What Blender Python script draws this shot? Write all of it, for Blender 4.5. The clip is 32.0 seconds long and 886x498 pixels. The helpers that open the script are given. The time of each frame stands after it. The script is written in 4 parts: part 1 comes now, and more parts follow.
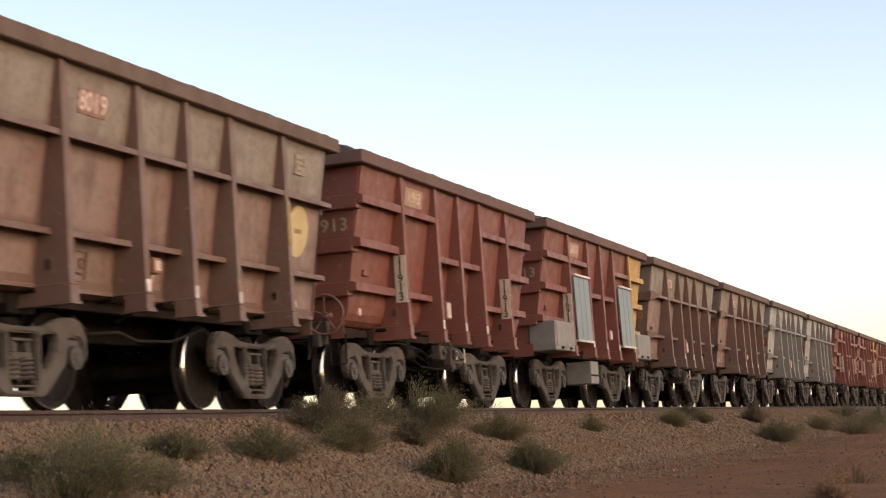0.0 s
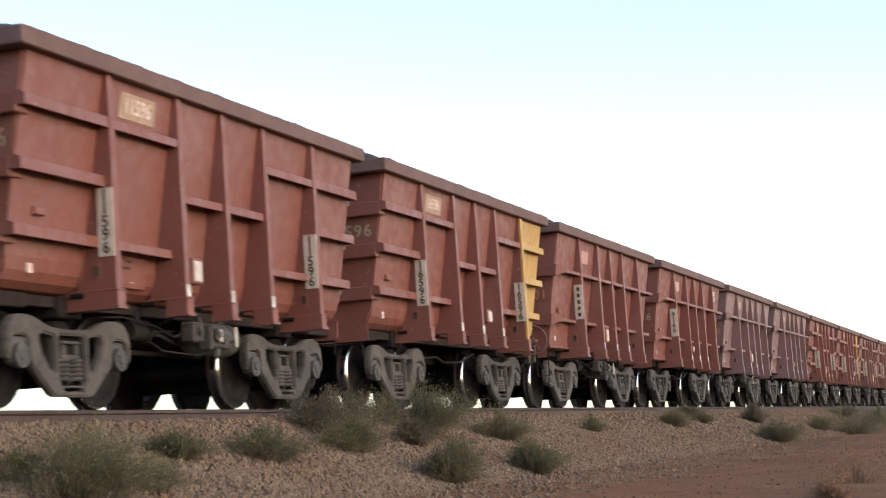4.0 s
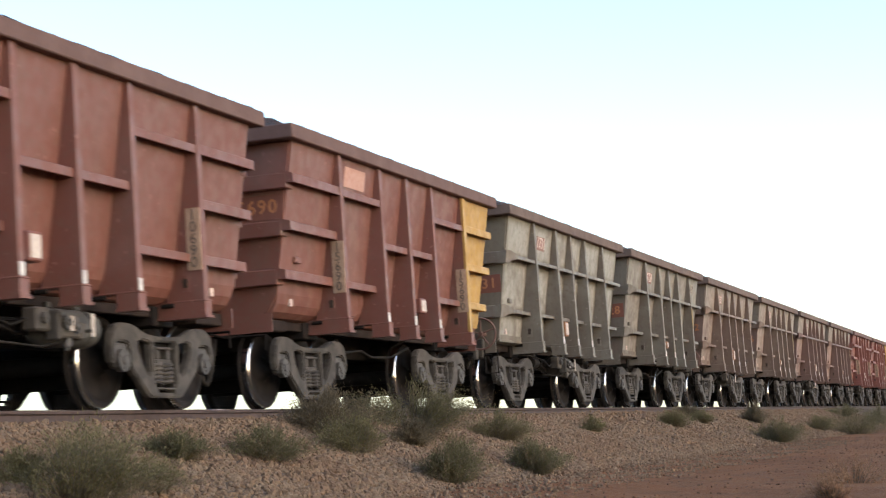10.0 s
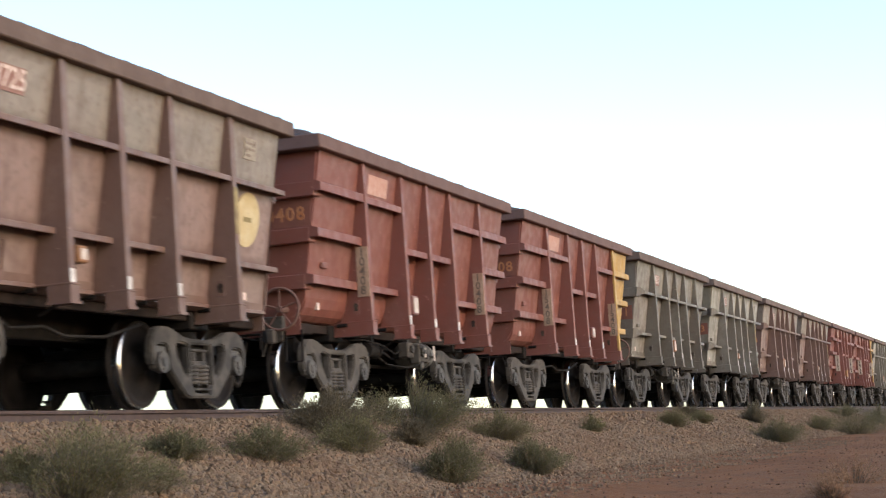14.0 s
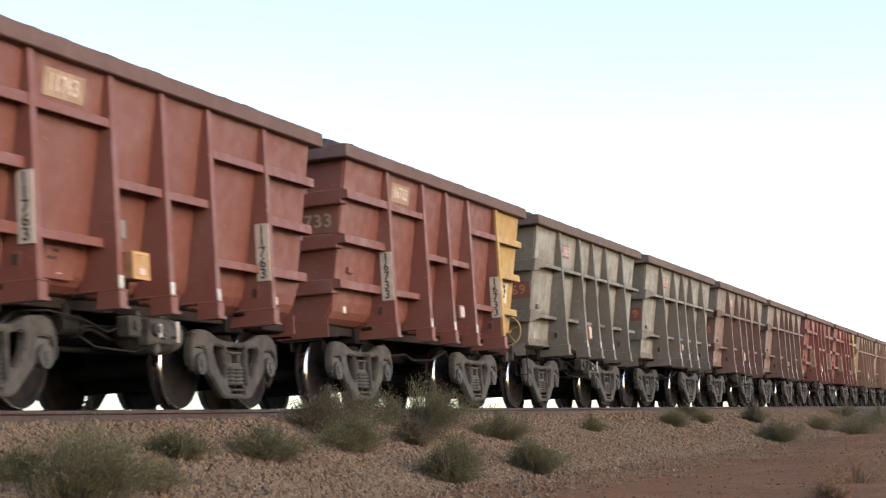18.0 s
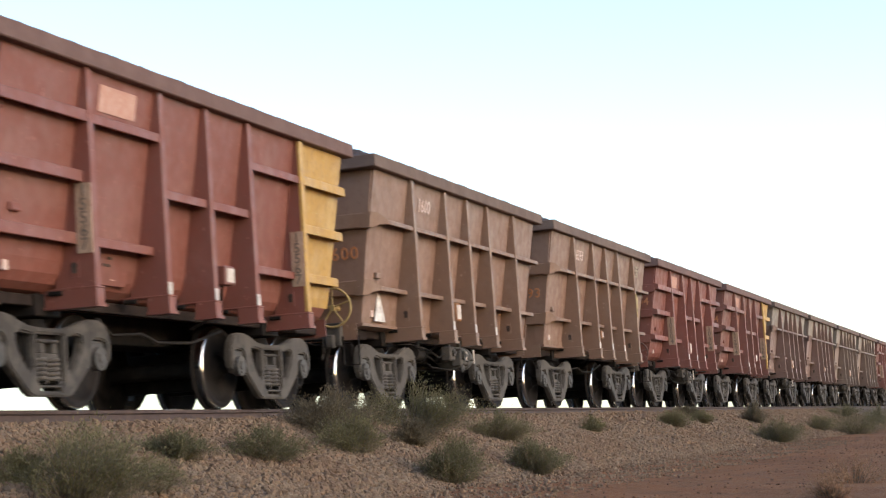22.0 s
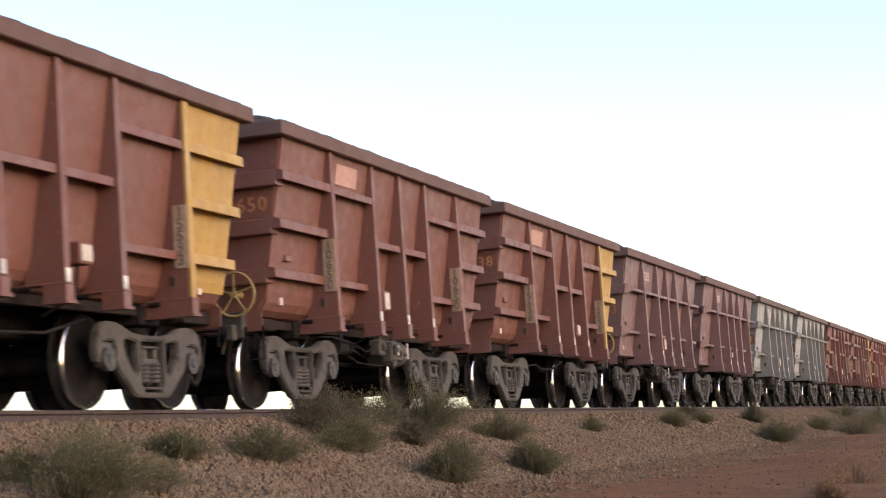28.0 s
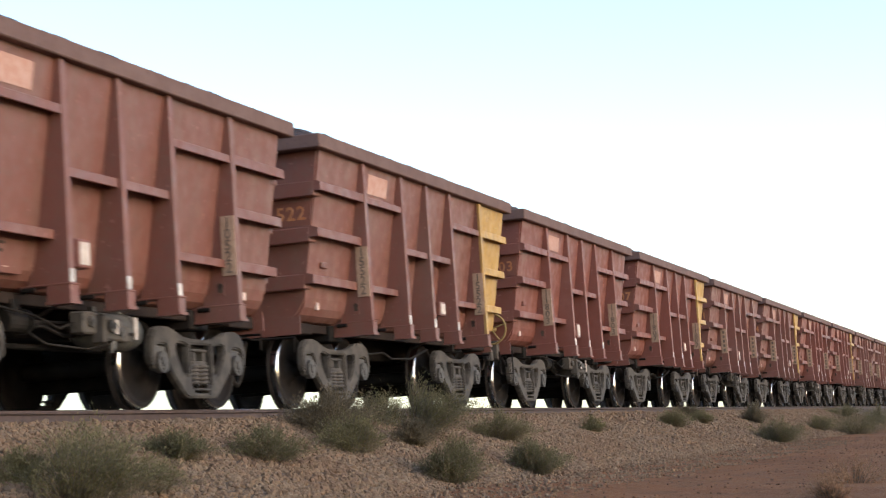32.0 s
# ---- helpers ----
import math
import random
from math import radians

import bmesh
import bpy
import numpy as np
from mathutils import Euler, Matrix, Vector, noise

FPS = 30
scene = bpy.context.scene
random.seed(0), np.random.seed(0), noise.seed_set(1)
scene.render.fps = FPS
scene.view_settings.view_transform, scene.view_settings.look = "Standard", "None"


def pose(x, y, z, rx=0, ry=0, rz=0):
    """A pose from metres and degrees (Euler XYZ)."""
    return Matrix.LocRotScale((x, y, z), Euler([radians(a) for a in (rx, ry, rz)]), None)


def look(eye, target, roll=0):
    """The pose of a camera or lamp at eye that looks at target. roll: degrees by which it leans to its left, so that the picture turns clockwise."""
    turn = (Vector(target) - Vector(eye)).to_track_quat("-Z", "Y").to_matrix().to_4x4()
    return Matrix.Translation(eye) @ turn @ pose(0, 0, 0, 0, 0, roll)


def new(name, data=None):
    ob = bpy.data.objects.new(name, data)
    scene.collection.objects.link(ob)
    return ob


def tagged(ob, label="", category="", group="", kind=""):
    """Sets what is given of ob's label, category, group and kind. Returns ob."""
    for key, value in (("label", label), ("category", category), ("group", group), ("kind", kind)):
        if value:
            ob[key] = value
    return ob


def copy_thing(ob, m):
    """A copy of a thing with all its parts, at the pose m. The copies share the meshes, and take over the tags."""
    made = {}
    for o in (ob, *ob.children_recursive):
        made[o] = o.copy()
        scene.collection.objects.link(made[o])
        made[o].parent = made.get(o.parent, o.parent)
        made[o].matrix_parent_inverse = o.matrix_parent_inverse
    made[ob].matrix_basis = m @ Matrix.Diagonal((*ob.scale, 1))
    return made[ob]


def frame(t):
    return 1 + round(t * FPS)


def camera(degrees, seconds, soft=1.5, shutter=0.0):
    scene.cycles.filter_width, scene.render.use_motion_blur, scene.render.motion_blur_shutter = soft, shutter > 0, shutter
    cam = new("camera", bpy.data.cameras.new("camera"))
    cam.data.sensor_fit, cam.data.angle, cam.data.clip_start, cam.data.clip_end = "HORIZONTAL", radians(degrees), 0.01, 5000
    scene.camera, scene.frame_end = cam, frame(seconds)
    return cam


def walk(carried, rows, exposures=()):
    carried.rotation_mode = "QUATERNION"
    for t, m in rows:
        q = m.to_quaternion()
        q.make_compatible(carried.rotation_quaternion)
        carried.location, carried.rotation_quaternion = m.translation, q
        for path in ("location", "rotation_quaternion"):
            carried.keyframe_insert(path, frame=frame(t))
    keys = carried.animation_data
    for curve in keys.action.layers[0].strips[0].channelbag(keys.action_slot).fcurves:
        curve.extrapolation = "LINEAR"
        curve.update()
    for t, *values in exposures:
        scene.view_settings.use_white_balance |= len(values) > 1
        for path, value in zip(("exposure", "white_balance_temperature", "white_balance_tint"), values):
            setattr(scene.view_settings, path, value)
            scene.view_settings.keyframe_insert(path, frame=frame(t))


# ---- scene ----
# An iron ore train runs past a low tripod beside an embankment, in soft evening light.
# Axes: the track runs along y at x = 0, rail tops at z = 0; the train moves towards -y.
cam = camera(27.88, 32.0, soft=1.1, shutter=0.16)
EYE = pose(9.909, 0.0, -0.568, 96.237, 0, 18.513) @ pose(0, 0, 0, 0, 0, -3.674)
# the camera opens up after the first seconds, and dips a little twice later on
EXPOSURES = [(0.0, 1.12, 8450, 23), (0.6, 1.02, 8600, 23), (1.2, 0.94, 8900, 22), (2.0, 0.98, 9100, 21), (2.8, 1.14, 8000, 20), (3.5, 1.45, 7100, 17), (4.2, 1.61, 6650, 11), (5.5, 1.61, 6650, 11), (14.2, 1.61, 6650, 11),
             (15.5, 1.51, 6650, 11), (16.5, 1.51, 6800, 16), (17.4, 1.61, 6650, 11), (25.6, 1.61, 6650, 11), (26.6, 1.50, 7000, 18), (27.5, 1.43, 7200, 20), (28.0, 1.50, 7100, 19), (28.8, 1.61, 6650, 11), (32.0, 1.61, 6650, 11)]
# focused on the nearer wagons; the shrubs in the foreground fall a little out of focus
cam.data.dof.use_dof, cam.data.dof.focus_distance, cam.data.dof.aperture_fstop = True, 28.0, 5.0
walk(cam, [(0.0, EYE), (32.0, EYE)], exposures=EXPOSURES)

# ---- light ----
SUN_AZ, SUN_EL = 101.0, 22.0          # degrees from +y towards +x, and above the horizon
world = bpy.data.worlds.new("evening_sky")
scene.world = world
world.use_nodes = True
wn, wl = world.node_tree.nodes, world.node_tree.links
sky = wn.new("ShaderNodeTexSky")
sky.sky_type = "NISHITA"
sky.sun_disc = False
sky.sun_elevation, sky.sun_rotation = radians(SUN_EL), radians(SUN_AZ)
sky.air_density, sky.dust_density, sky.ozone_density = 1.0, 1.05, 2.2
wn["Background"].inputs["Strength"].default_value = 0.145
wl.new(sky.outputs["Color"], wn["Background"].inputs["Color"])
sun_data = bpy.data.lights.new("sun", "SUN")
sun_data.energy, sun_data.angle, sun_data.color = 0.30, radians(45), (1.0, 0.78, 0.58)
sun = new("sun", sun_data)
a, e = radians(SUN_AZ), radians(SUN_EL)
sun.matrix_world = look((60 * math.sin(a) * math.cos(e), 60 * math.cos(a) * math.cos(e), 60 * math.sin(e)), (0, 0, 0))


# ---- materials ----
class Mat:
    """A small builder for node materials."""

    def __init__(self, name, rough=0.8, metal=0.0):
        self.m = bpy.data.materials.new(name)
        self.m.use_nodes = True
        self.n, self.l = self.m.node_tree.nodes, self.m.node_tree.links
        self.b = self.n["Principled BSDF"]
        self.b.inputs["Roughness"].default_value = rough
        self.b.inputs["Metallic"].default_value = metal
        tc = self.n.new("ShaderNodeTexCoord")
        info = self.n.new("ShaderNodeObjectInfo")
        self.random = info.outputs["Random"]
        mul = self.n.new("ShaderNodeMath")
        mul.operation = "MULTIPLY"
        mul.inputs[1].default_value = 57.0
        self.l.new(info.outputs["Random"], mul.inputs[0])
        add = self.n.new("ShaderNodeVectorMath")
        self.l.new(tc.outputs["Object"], add.inputs[0])
        self.l.new(mul.outputs[0], add.inputs[1])
        self.at, self.plain = add.outputs[0], tc.outputs["Object"]

    def noise(self, scale, detail=4.0, stretch=None, plain=False, distort=0.0):
        src = self.plain if plain else self.at
        if stretch:
            mp = self.n.new("ShaderNodeMapping")
            mp.inputs["Scale"].default_value = stretch
            self.l.new(src, mp.inputs["Vector"])
            src = mp.outputs[0]
        t = self.n.new("ShaderNodeTexNoise")
        t.inputs["Scale"].default_value, t.inputs["Detail"].default_value = scale, detail
        t.inputs["Distortion"].default_value = distort
        self.l.new(src, t.inputs["Vector"])
        return t.outputs["Fac"]

    def ramp(self, fac, lo, hi, a=0.0, b=1.0):
        r = self.n.new("ShaderNodeMapRange")
        r.interpolation_type = "SMOOTHSTEP"
        for i, v in enumerate((lo, hi, a, b)):
            r.inputs[i + 1].default_value = v
        self.l.new(fac, r.inputs[0])
        return r.outputs[0]

    def mix(self, fac, a, b):
        x = self.n.new("ShaderNodeMix")
        x.data_type = "RGBA"
        for sock, v in ((x.inputs[0], fac), (x.inputs[6], a), (x.inputs[7], b)):
            if isinstance(v, (int, float)):
                sock.default_value = v
            elif isinstance(v, tuple):
                sock.default_value = (*v, 1.0)
            else:
                self.l.new(v, sock)
        return x.outputs[2]

    def math(self, op, a, b):
        x = self.n.new("ShaderNodeMath")
        x.operation = op
        for sock, v in zip(x.inputs, (a, b)):
            if isinstance(v, (int, float)):
                sock.default_value = v
            else:
                self.l.new(v, sock)
        return x.outputs[0]

    def height(self):
        s = self.n.new("ShaderNodeSeparateXYZ")
        self.l.new(self.plain, s.inputs[0])
        return s.outputs["Z"]

    def colour(self, c):
        if isinstance(c, tuple):
            self.b.inputs["Base Color"].default_value = (*c, 1.0)
        else:
            self.l.new(c, self.b.inputs["Base Color"])
        return self

    def rough(self, r):
        self.l.new(r, self.b.inputs["Roughness"])
        return self

    def matt(self):
        self.b.inputs["Specular IOR Level"].default_value = 0.12
        return self

    def bump(self, h, strength=0.3, distance=0.01):
        b = self.n.new("ShaderNodeBump")
        b.inputs["Strength"].default_value, b.inputs["Distance"].default_value = strength, distance
        self.l.new(h, b.inputs["Height"])
        self.l.new(b.outputs[0], self.b.inputs["Normal"])
        return self


def paint(name, base, worn, dust, wear=0.5, streak=0.5):
    """Weathered wagon paint: faded patches, rain streaks down the sheet, and red ore dust."""
    m = Mat(name, 0.75)
    c = m.mix(m.ramp(m.noise(1.1, 5, distort=0.6), 0.62 - wear * 0.3, 0.72), base, worn)
    c = m.mix(m.math("MULTIPLY", m.ramp(m.noise(3.0, 4, (1.5, 1.5, 0.12)), 0.45, 0.75), streak), c, dust)
    c = m.mix(m.math("MULTIPLY", m.ramp(m.noise(14, 6), 0.48, 0.72), 0.50), c, dust)
    speck = m.ramp(m.noise(60, 3), 0.66, 0.74)
    c = m.mix(m.math("MULTIPLY", speck, 0.4), c, (0.065, 0.036, 0.03))
    chip = m.math("MULTIPLY", m.ramp(m.noise(16, 2), 0.69, 0.72), 0.45)
    c = m.mix(chip, c, tuple(min(0.4, v * 1.7 + 0.03) for v in worn))
    m.colour(c).rough(m.ramp(m.noise(5), 0.3, 0.7, 0.42, 0.68))
    m.bump(m.noise(35, 5), 0.15, 0.004)
    return m.m


def tub_paint(name, base, worn, dust, pale, top, low=None):
    """Paint of a ribbed tub: dust has bleached the middle of each panel, and the upper row has turned greyer."""
    low = low or pale
    m = Mat(name, 0.78)
    sep = m.n.new("ShaderNodeSeparateXYZ")
    m.l.new(m.plain, sep.inputs[0])

    def inside(axis, marks, soft):
        """1 within a panel and 0 at the marks, softly."""
        f = None
        for k in marks:
            d = m.math("ABSOLUTE", m.math("SUBTRACT", sep.outputs[axis], k), 0.0)
            g = m.ramp(d, soft * 0.4, soft)
            f = g if f is None else m.math("MULTIPLY", f, g)
        return f

    panel = m.math("MULTIPLY", inside("Y", (-3.93, -2.5, -1.06, 0.0, 1.06, 2.5, 3.93), 0.17), inside("Z", (1.05, 1.6, 2.5, 3.2), 0.15))
    ragged = m.ramp(m.noise(2.2, 7, distort=0.8), 0.28, 0.56, 0.25, 1.0)
    c = m.mix(m.ramp(m.noise(1.1, 5, distort=0.6), 0.45, 0.7), base, worn)
    c = m.mix(m.math("MULTIPLY", m.ramp(sep.outputs["Z"], 2.40, 2.58), 0.82), c, top)
    upper = m.ramp(sep.outputs["Z"], 2.44, 2.54)
    bleach = m.mix(upper, low, pale)
    c = m.mix(m.math("MULTIPLY", m.math("MULTIPLY", panel, ragged), 0.82), c, bleach)
    c = m.mix(m.math("MULTIPLY", m.ramp(m.noise(0.9, 4, (1.0, 1.0, 1.6)), 0.42, 0.66), 0.25), c, top)
    c = m.mix(m.math("MULTIPLY", m.ramp(m.noise(7.0, 5, (1.6, 1.6, 0.10)), 0.55, 0.8), 0.35), c, bleach)
    c = m.mix(m.math("MULTIPLY", m.math("MULTIPLY", panel, m.ramp(m.noise(3.2, 6, (1.0, 0.30, 1.7), distort=0.5), 0.56, 0.70)), 0.55), c, bleach)
    c = m.mix(m.math("MULTIPLY", m.ramp(m.noise(4.5, 6, distort=1.2), 0.60, 0.72), 0.45), c, base)
    c = m.mix(m.math("MULTIPLY", m.ramp(m.noise(1.3, 6, (1.0, 1.0, 0.7), distort=1.0), 0.58, 0.72), 0.50), c, dust)
    c = m.mix(m.math("MULTIPLY", m.ramp(m.noise(3.0, 4, (1.5, 1.5, 0.12)), 0.48, 0.75), 0.55), c, dust)
    c = m.mix(m.math("MULTIPLY", m.ramp(m.noise(14, 6), 0.48, 0.72), 0.50), c, dust)
    c = m.mix(m.math("MULTIPLY", m.ramp(m.noise(60, 3), 0.66, 0.74), 0.4), c, (0.058, 0.036, 0.03))
    m.colour(c).rough(m.ramp(m.noise(5), 0.3, 0.7, 0.42, 0.68))
    m.bump(m.noise(35, 5), 0.15, 0.004)
    return m.m


def plain(name, base, other, scale=8.0, rough=0.8, metal=0.0, bump=0.2, gloss=0.5):
    m = Mat(name, rough, metal)
    m.b.inputs["Specular IOR Level"].default_value = gloss
    c = m.mix(m.ramp(m.noise(scale, 5), 0.35, 0.7), base, other)
    c = m.mix(m.math("MULTIPLY", m.ramp(m.noise(scale * 6, 4), 0.5, 0.75), 0.4), c, tuple(v * 0.6 for v in base))
    m.colour(c).bump(m.noise(scale * 5, 5), bump, 0.004)
    return m.m


DUST = (0.137, 0.076, 0.054)
PAINT = {
    "red": paint("red_oxide_paint", (0.170, 0.054, 0.037), (0.192, 0.078, 0.059), (0.148, 0.061, 0.043), 0.35, 0.4),
    "russet": paint("russet_paint", (0.160, 0.059, 0.042), (0.176, 0.080, 0.062), DUST, 0.35, 0.4),
    "mauve": paint("faded_maroon_paint", (0.167, 0.087, 0.081), (0.186, 0.107, 0.097), DUST, 0.4, 0.35),
    "brown": paint("dusty_brown_paint", (0.134, 0.087, 0.061), (0.164, 0.117, 0.086), (0.110, 0.060, 0.042), 0.75, 0.5),
    "umber": paint("dusty_umber_paint", (0.134, 0.074, 0.055), (0.164, 0.101, 0.076), (0.114, 0.060, 0.042), 0.6, 0.45),
    "tan": paint("tan_dust_paint", (0.182, 0.101, 0.062), (0.204, 0.128, 0.088), (0.155, 0.086, 0.054), 0.5, 0.4),
    "olive": paint("olive_grey_paint", (0.119, 0.097, 0.072), (0.163, 0.142, 0.111), (0.104, 0.067, 0.050), 0.6, 0.5),
    "grey": paint("weathered_grey_paint", (0.133, 0.112, 0.086), (0.190, 0.168, 0.137), (0.110, 0.073, 0.053), 0.7, 0.55),
    "silver": paint("pale_grey_paint", (0.173, 0.165, 0.145), (0.238, 0.229, 0.209), (0.129, 0.093, 0.071), 0.6, 0.4),
}
TUB = {
    "brown": tub_paint("brown_tub", (0.140, 0.084, 0.064), (0.160, 0.099, 0.076), (0.116, 0.064, 0.048), (0.262, 0.203, 0.158), (0.164, 0.136, 0.099)),
    "umber": tub_paint("umber_tub", (0.139, 0.076, 0.059), (0.159, 0.092, 0.073), (0.117, 0.062, 0.046), (0.240, 0.198, 0.155), (0.166, 0.134, 0.101), (0.245, 0.162, 0.132)),
    "tan": tub_paint("tan_tub", (0.182, 0.099, 0.064), (0.196, 0.113, 0.076), (0.148, 0.079, 0.052), (0.228, 0.137, 0.098), (0.184, 0.115, 0.082)),
    "mauve": tub_paint("maroon_tub", (0.161, 0.084, 0.075), (0.173, 0.097, 0.087), (0.129, 0.068, 0.054), (0.201, 0.119, 0.110), (0.161, 0.097, 0.087)),
    "olive": tub_paint("olive_tub", (0.123, 0.097, 0.075), (0.142, 0.119, 0.091), (0.110, 0.071, 0.054), (0.243, 0.208, 0.167), (0.148, 0.129, 0.097)),
    "grey": tub_paint("grey_tub", (0.134, 0.112, 0.083), (0.160, 0.138, 0.105), (0.114, 0.081, 0.058), (0.328, 0.304, 0.260), (0.160, 0.133, 0.091)),
    "silver": tub_paint("pale_grey_tub", (0.180, 0.171, 0.152), (0.209, 0.202, 0.185), (0.140, 0.118, 0.096), (0.390, 0.386, 0.366), (0.222, 0.209, 0.183)),
}
RIM = plain("rim_steel", (0.097, 0.058, 0.041), (0.129, 0.083, 0.060), 3.0)
RIM_RED = plain("red_rim_steel", (0.106, 0.054, 0.041), (0.130, 0.072, 0.056), 3.0)
YELLOW = paint("yellow_paint", (0.388, 0.222, 0.052), (0.415, 0.262, 0.088), (0.235, 0.128, 0.050), 0.4, 0.4)
OCHRE = plain("faded_ochre", (0.27, 0.175, 0.060), (0.31, 0.22, 0.09), 8.0)
DISC = plain("faded_yellow_disc", (0.440, 0.330, 0.165), (0.480, 0.385, 0.225), 6.0)
DISC_FRESH = plain("yellow_disc", (0.518, 0.288, 0.043), (0.533, 0.331, 0.072), 6.0)
WHITE = plain("dusty_white", (0.389, 0.346, 0.310), (0.66, 0.61, 0.56), 9.0)
PATCHWHITE = plain("cream_patch", (0.50, 0.42, 0.27), (0.58, 0.51, 0.36), 8.0)
NUMBERS = plain("chalky_lettering", (0.50, 0.36, 0.30), (0.62, 0.50, 0.43), 12.0)
SALMON = plain("faded_red_panel", (0.397, 0.208, 0.154), (0.438, 0.271, 0.215), 12.0)
FACE = plain("worn_white_face", (0.42, 0.34, 0.28), (0.55, 0.47, 0.40), 12.0)
ORANGE = plain("orange_lettering", (0.37, 0.135, 0.05), (0.42, 0.18, 0.08), 12.0)
RUSTBAND = plain("rust_red_band", (0.180, 0.065, 0.043), (0.158, 0.058, 0.040), 6.0)
# near-black with little gloss: the deep shade under the wagons is in the colour
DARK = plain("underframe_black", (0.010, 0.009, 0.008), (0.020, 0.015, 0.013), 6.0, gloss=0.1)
TANKGREY = plain("dusty_tank_paint", (0.052, 0.047, 0.040), (0.088, 0.080, 0.068), 6.0, 0.6, gloss=0.3)
# pipes and hoses are darkened in the colour to sink into that shade
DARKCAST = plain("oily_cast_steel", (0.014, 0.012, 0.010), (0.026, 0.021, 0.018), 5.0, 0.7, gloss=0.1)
CAP = plain("bearing_steel", (0.042, 0.036, 0.031), (0.072, 0.062, 0.053), 8.0, 0.65)
WHEEL = plain("wheel_steel", (0.010, 0.008, 0.007), (0.019, 0.015, 0.013), 5.0, 0.72, gloss=0.10)
TREAD = plain("polished_tread", (0.56, 0.54, 0.52), (0.64, 0.62, 0.60), 20.0, 0.17, 1.0, 0.01)
RAILSIDE = plain("rusty_rail", (0.043, 0.024, 0.019), (0.061, 0.035, 0.027), 9.0, 0.8)
PANEL = plain("blue_grey_panel", (0.10, 0.125, 0.135), (0.125, 0.15, 0.16), 4.0, 0.35)
GRIDLINE = plain("panel_grid", (0.15, 0.175, 0.185), (0.17, 0.195, 0.205), 8.0, 0.5)
BOXGREY = plain("grey_equipment_box", (0.17, 0.155, 0.14), (0.215, 0.20, 0.18), 4.0, 0.6)
# dirty frame paint, with the shade under the tub's overhang added to its colour
GRIME_SHADE = plain("grimed_frame_paint", (0.019, 0.013, 0.011), (0.032, 0.022, 0.018), 5.0, gloss=0.1)
MARK_BLACK = plain("black_marking", (0.052, 0.038, 0.031), (0.085, 0.064, 0.052), 9.0, gloss=0.1)


def cast_material():
    """Cast steel, dustier on some bogies than on others, with oily patches."""
    m = Mat("dusty_cast_steel", 0.85)
    c = m.mix(m.random, (0.027, 0.022, 0.018), (0.062, 0.050, 0.040))
    c = m.mix(m.math("MULTIPLY", m.ramp(m.noise(5, 6), 0.4, 0.66), 0.75), c, (0.083, 0.069, 0.055))
    c = m.mix(m.math("MULTIPLY", m.ramp(m.noise(9, 5), 0.55, 0.7), 0.7), c, (0.016, 0.014, 0.012))
    return m.colour(c).bump(m.noise(40, 5), 0.35, 0.006).m


def ore_material():
    m = Mat("iron_ore", 0.95)
    c = m.mix(m.ramp(m.noise(9, 6), 0.35, 0.65), (0.022, 0.016, 0.014), (0.061, 0.032, 0.025))
    return m.colour(c).bump(m.noise(25, 6), 0.8, 0.04).m


def ground_material():
    m = Mat("red_earth", 0.95)
    c = m.mix(m.ramp(m.noise(0.35, 6, plain=True), 0.35, 0.65), (0.142, 0.056, 0.022), (0.191, 0.084, 0.036))
    c = m.mix(m.math("MULTIPLY", m.ramp(m.noise(2.2, 7, plain=True), 0.42, 0.68), 0.7), c, (0.114, 0.057, 0.028))
    c = m.mix(m.math("MULTIPLY", m.ramp(m.noise(9, 6, plain=True), 0.5, 0.66), 0.5), c, (0.216, 0.101, 0.045))
    c = m.mix(m.math("MULTIPLY", m.ramp(m.noise(45, 5, plain=True), 0.52, 0.68), 0.6), c, (0.234, 0.145, 0.075))
    return m.colour(c).matt().bump(m.noise(22, 8, plain=True), 0.9, 0.05).m


def ballast_material():
    m = Mat("ballast_fines", 0.95)
    c = m.mix(m.ramp(m.noise(1.2, 6, plain=True), 0.35, 0.65), (0.098, 0.068, 0.046), (0.132, 0.096, 0.066))
    c = m.mix(m.ramp(m.noise(30, 4, plain=True), 0.4, 0.7), c, (0.042, 0.030, 0.025))
    return m.colour(c).matt().bump(m.noise(30, 6, plain=True), 0.9, 0.05).m


def stone_material(name, one, two, three, stain):
    m = Mat(name, 0.9)
    geo = m.n.new("ShaderNodeNewGeometry")
    rnd = geo.outputs["Random Per Island"]
    c = m.mix(rnd, one, two)
    c = m.mix(m.ramp(rnd, 0.55, 0.6), c, three)
    c = m.mix(m.math("MULTIPLY", m.ramp(m.noise(1.0, 4, plain=True), 0.45, 0.65), 0.5), c, stain)
    return m.colour(c).matt().bump(m.noise(90, 4, plain=True), 0.4, 0.006).m


def leaf_material(name, one, two):
    m = Mat(name, 0.8)
    geo = m.n.new("ShaderNodeNewGeometry")
    c = m.mix(geo.outputs["Random Per Island"], one, two)
    c = m.mix(m.math("MULTIPLY", m.ramp(m.noise(6, 3), 0.45, 0.7), 0.4), c, tuple(v * 0.6 for v in one))
    m.colour(c).matt()
    # thin leaves let some light through
    out = m.n["Material Output"]
    tr, mixed = m.n.new("ShaderNodeBsdfTranslucent"), m.n.new("ShaderNodeMixShader")
    m.l.new(c, tr.inputs["Color"])
    mixed.inputs[0].default_value = 0.5
    m.l.new(m.b.outputs[0], mixed.inputs[1])
    m.l.new(tr.outputs[0], mixed.inputs[2])
    m.l.new(mixed.outputs[0], out.inputs["Surface"])
    return m.m


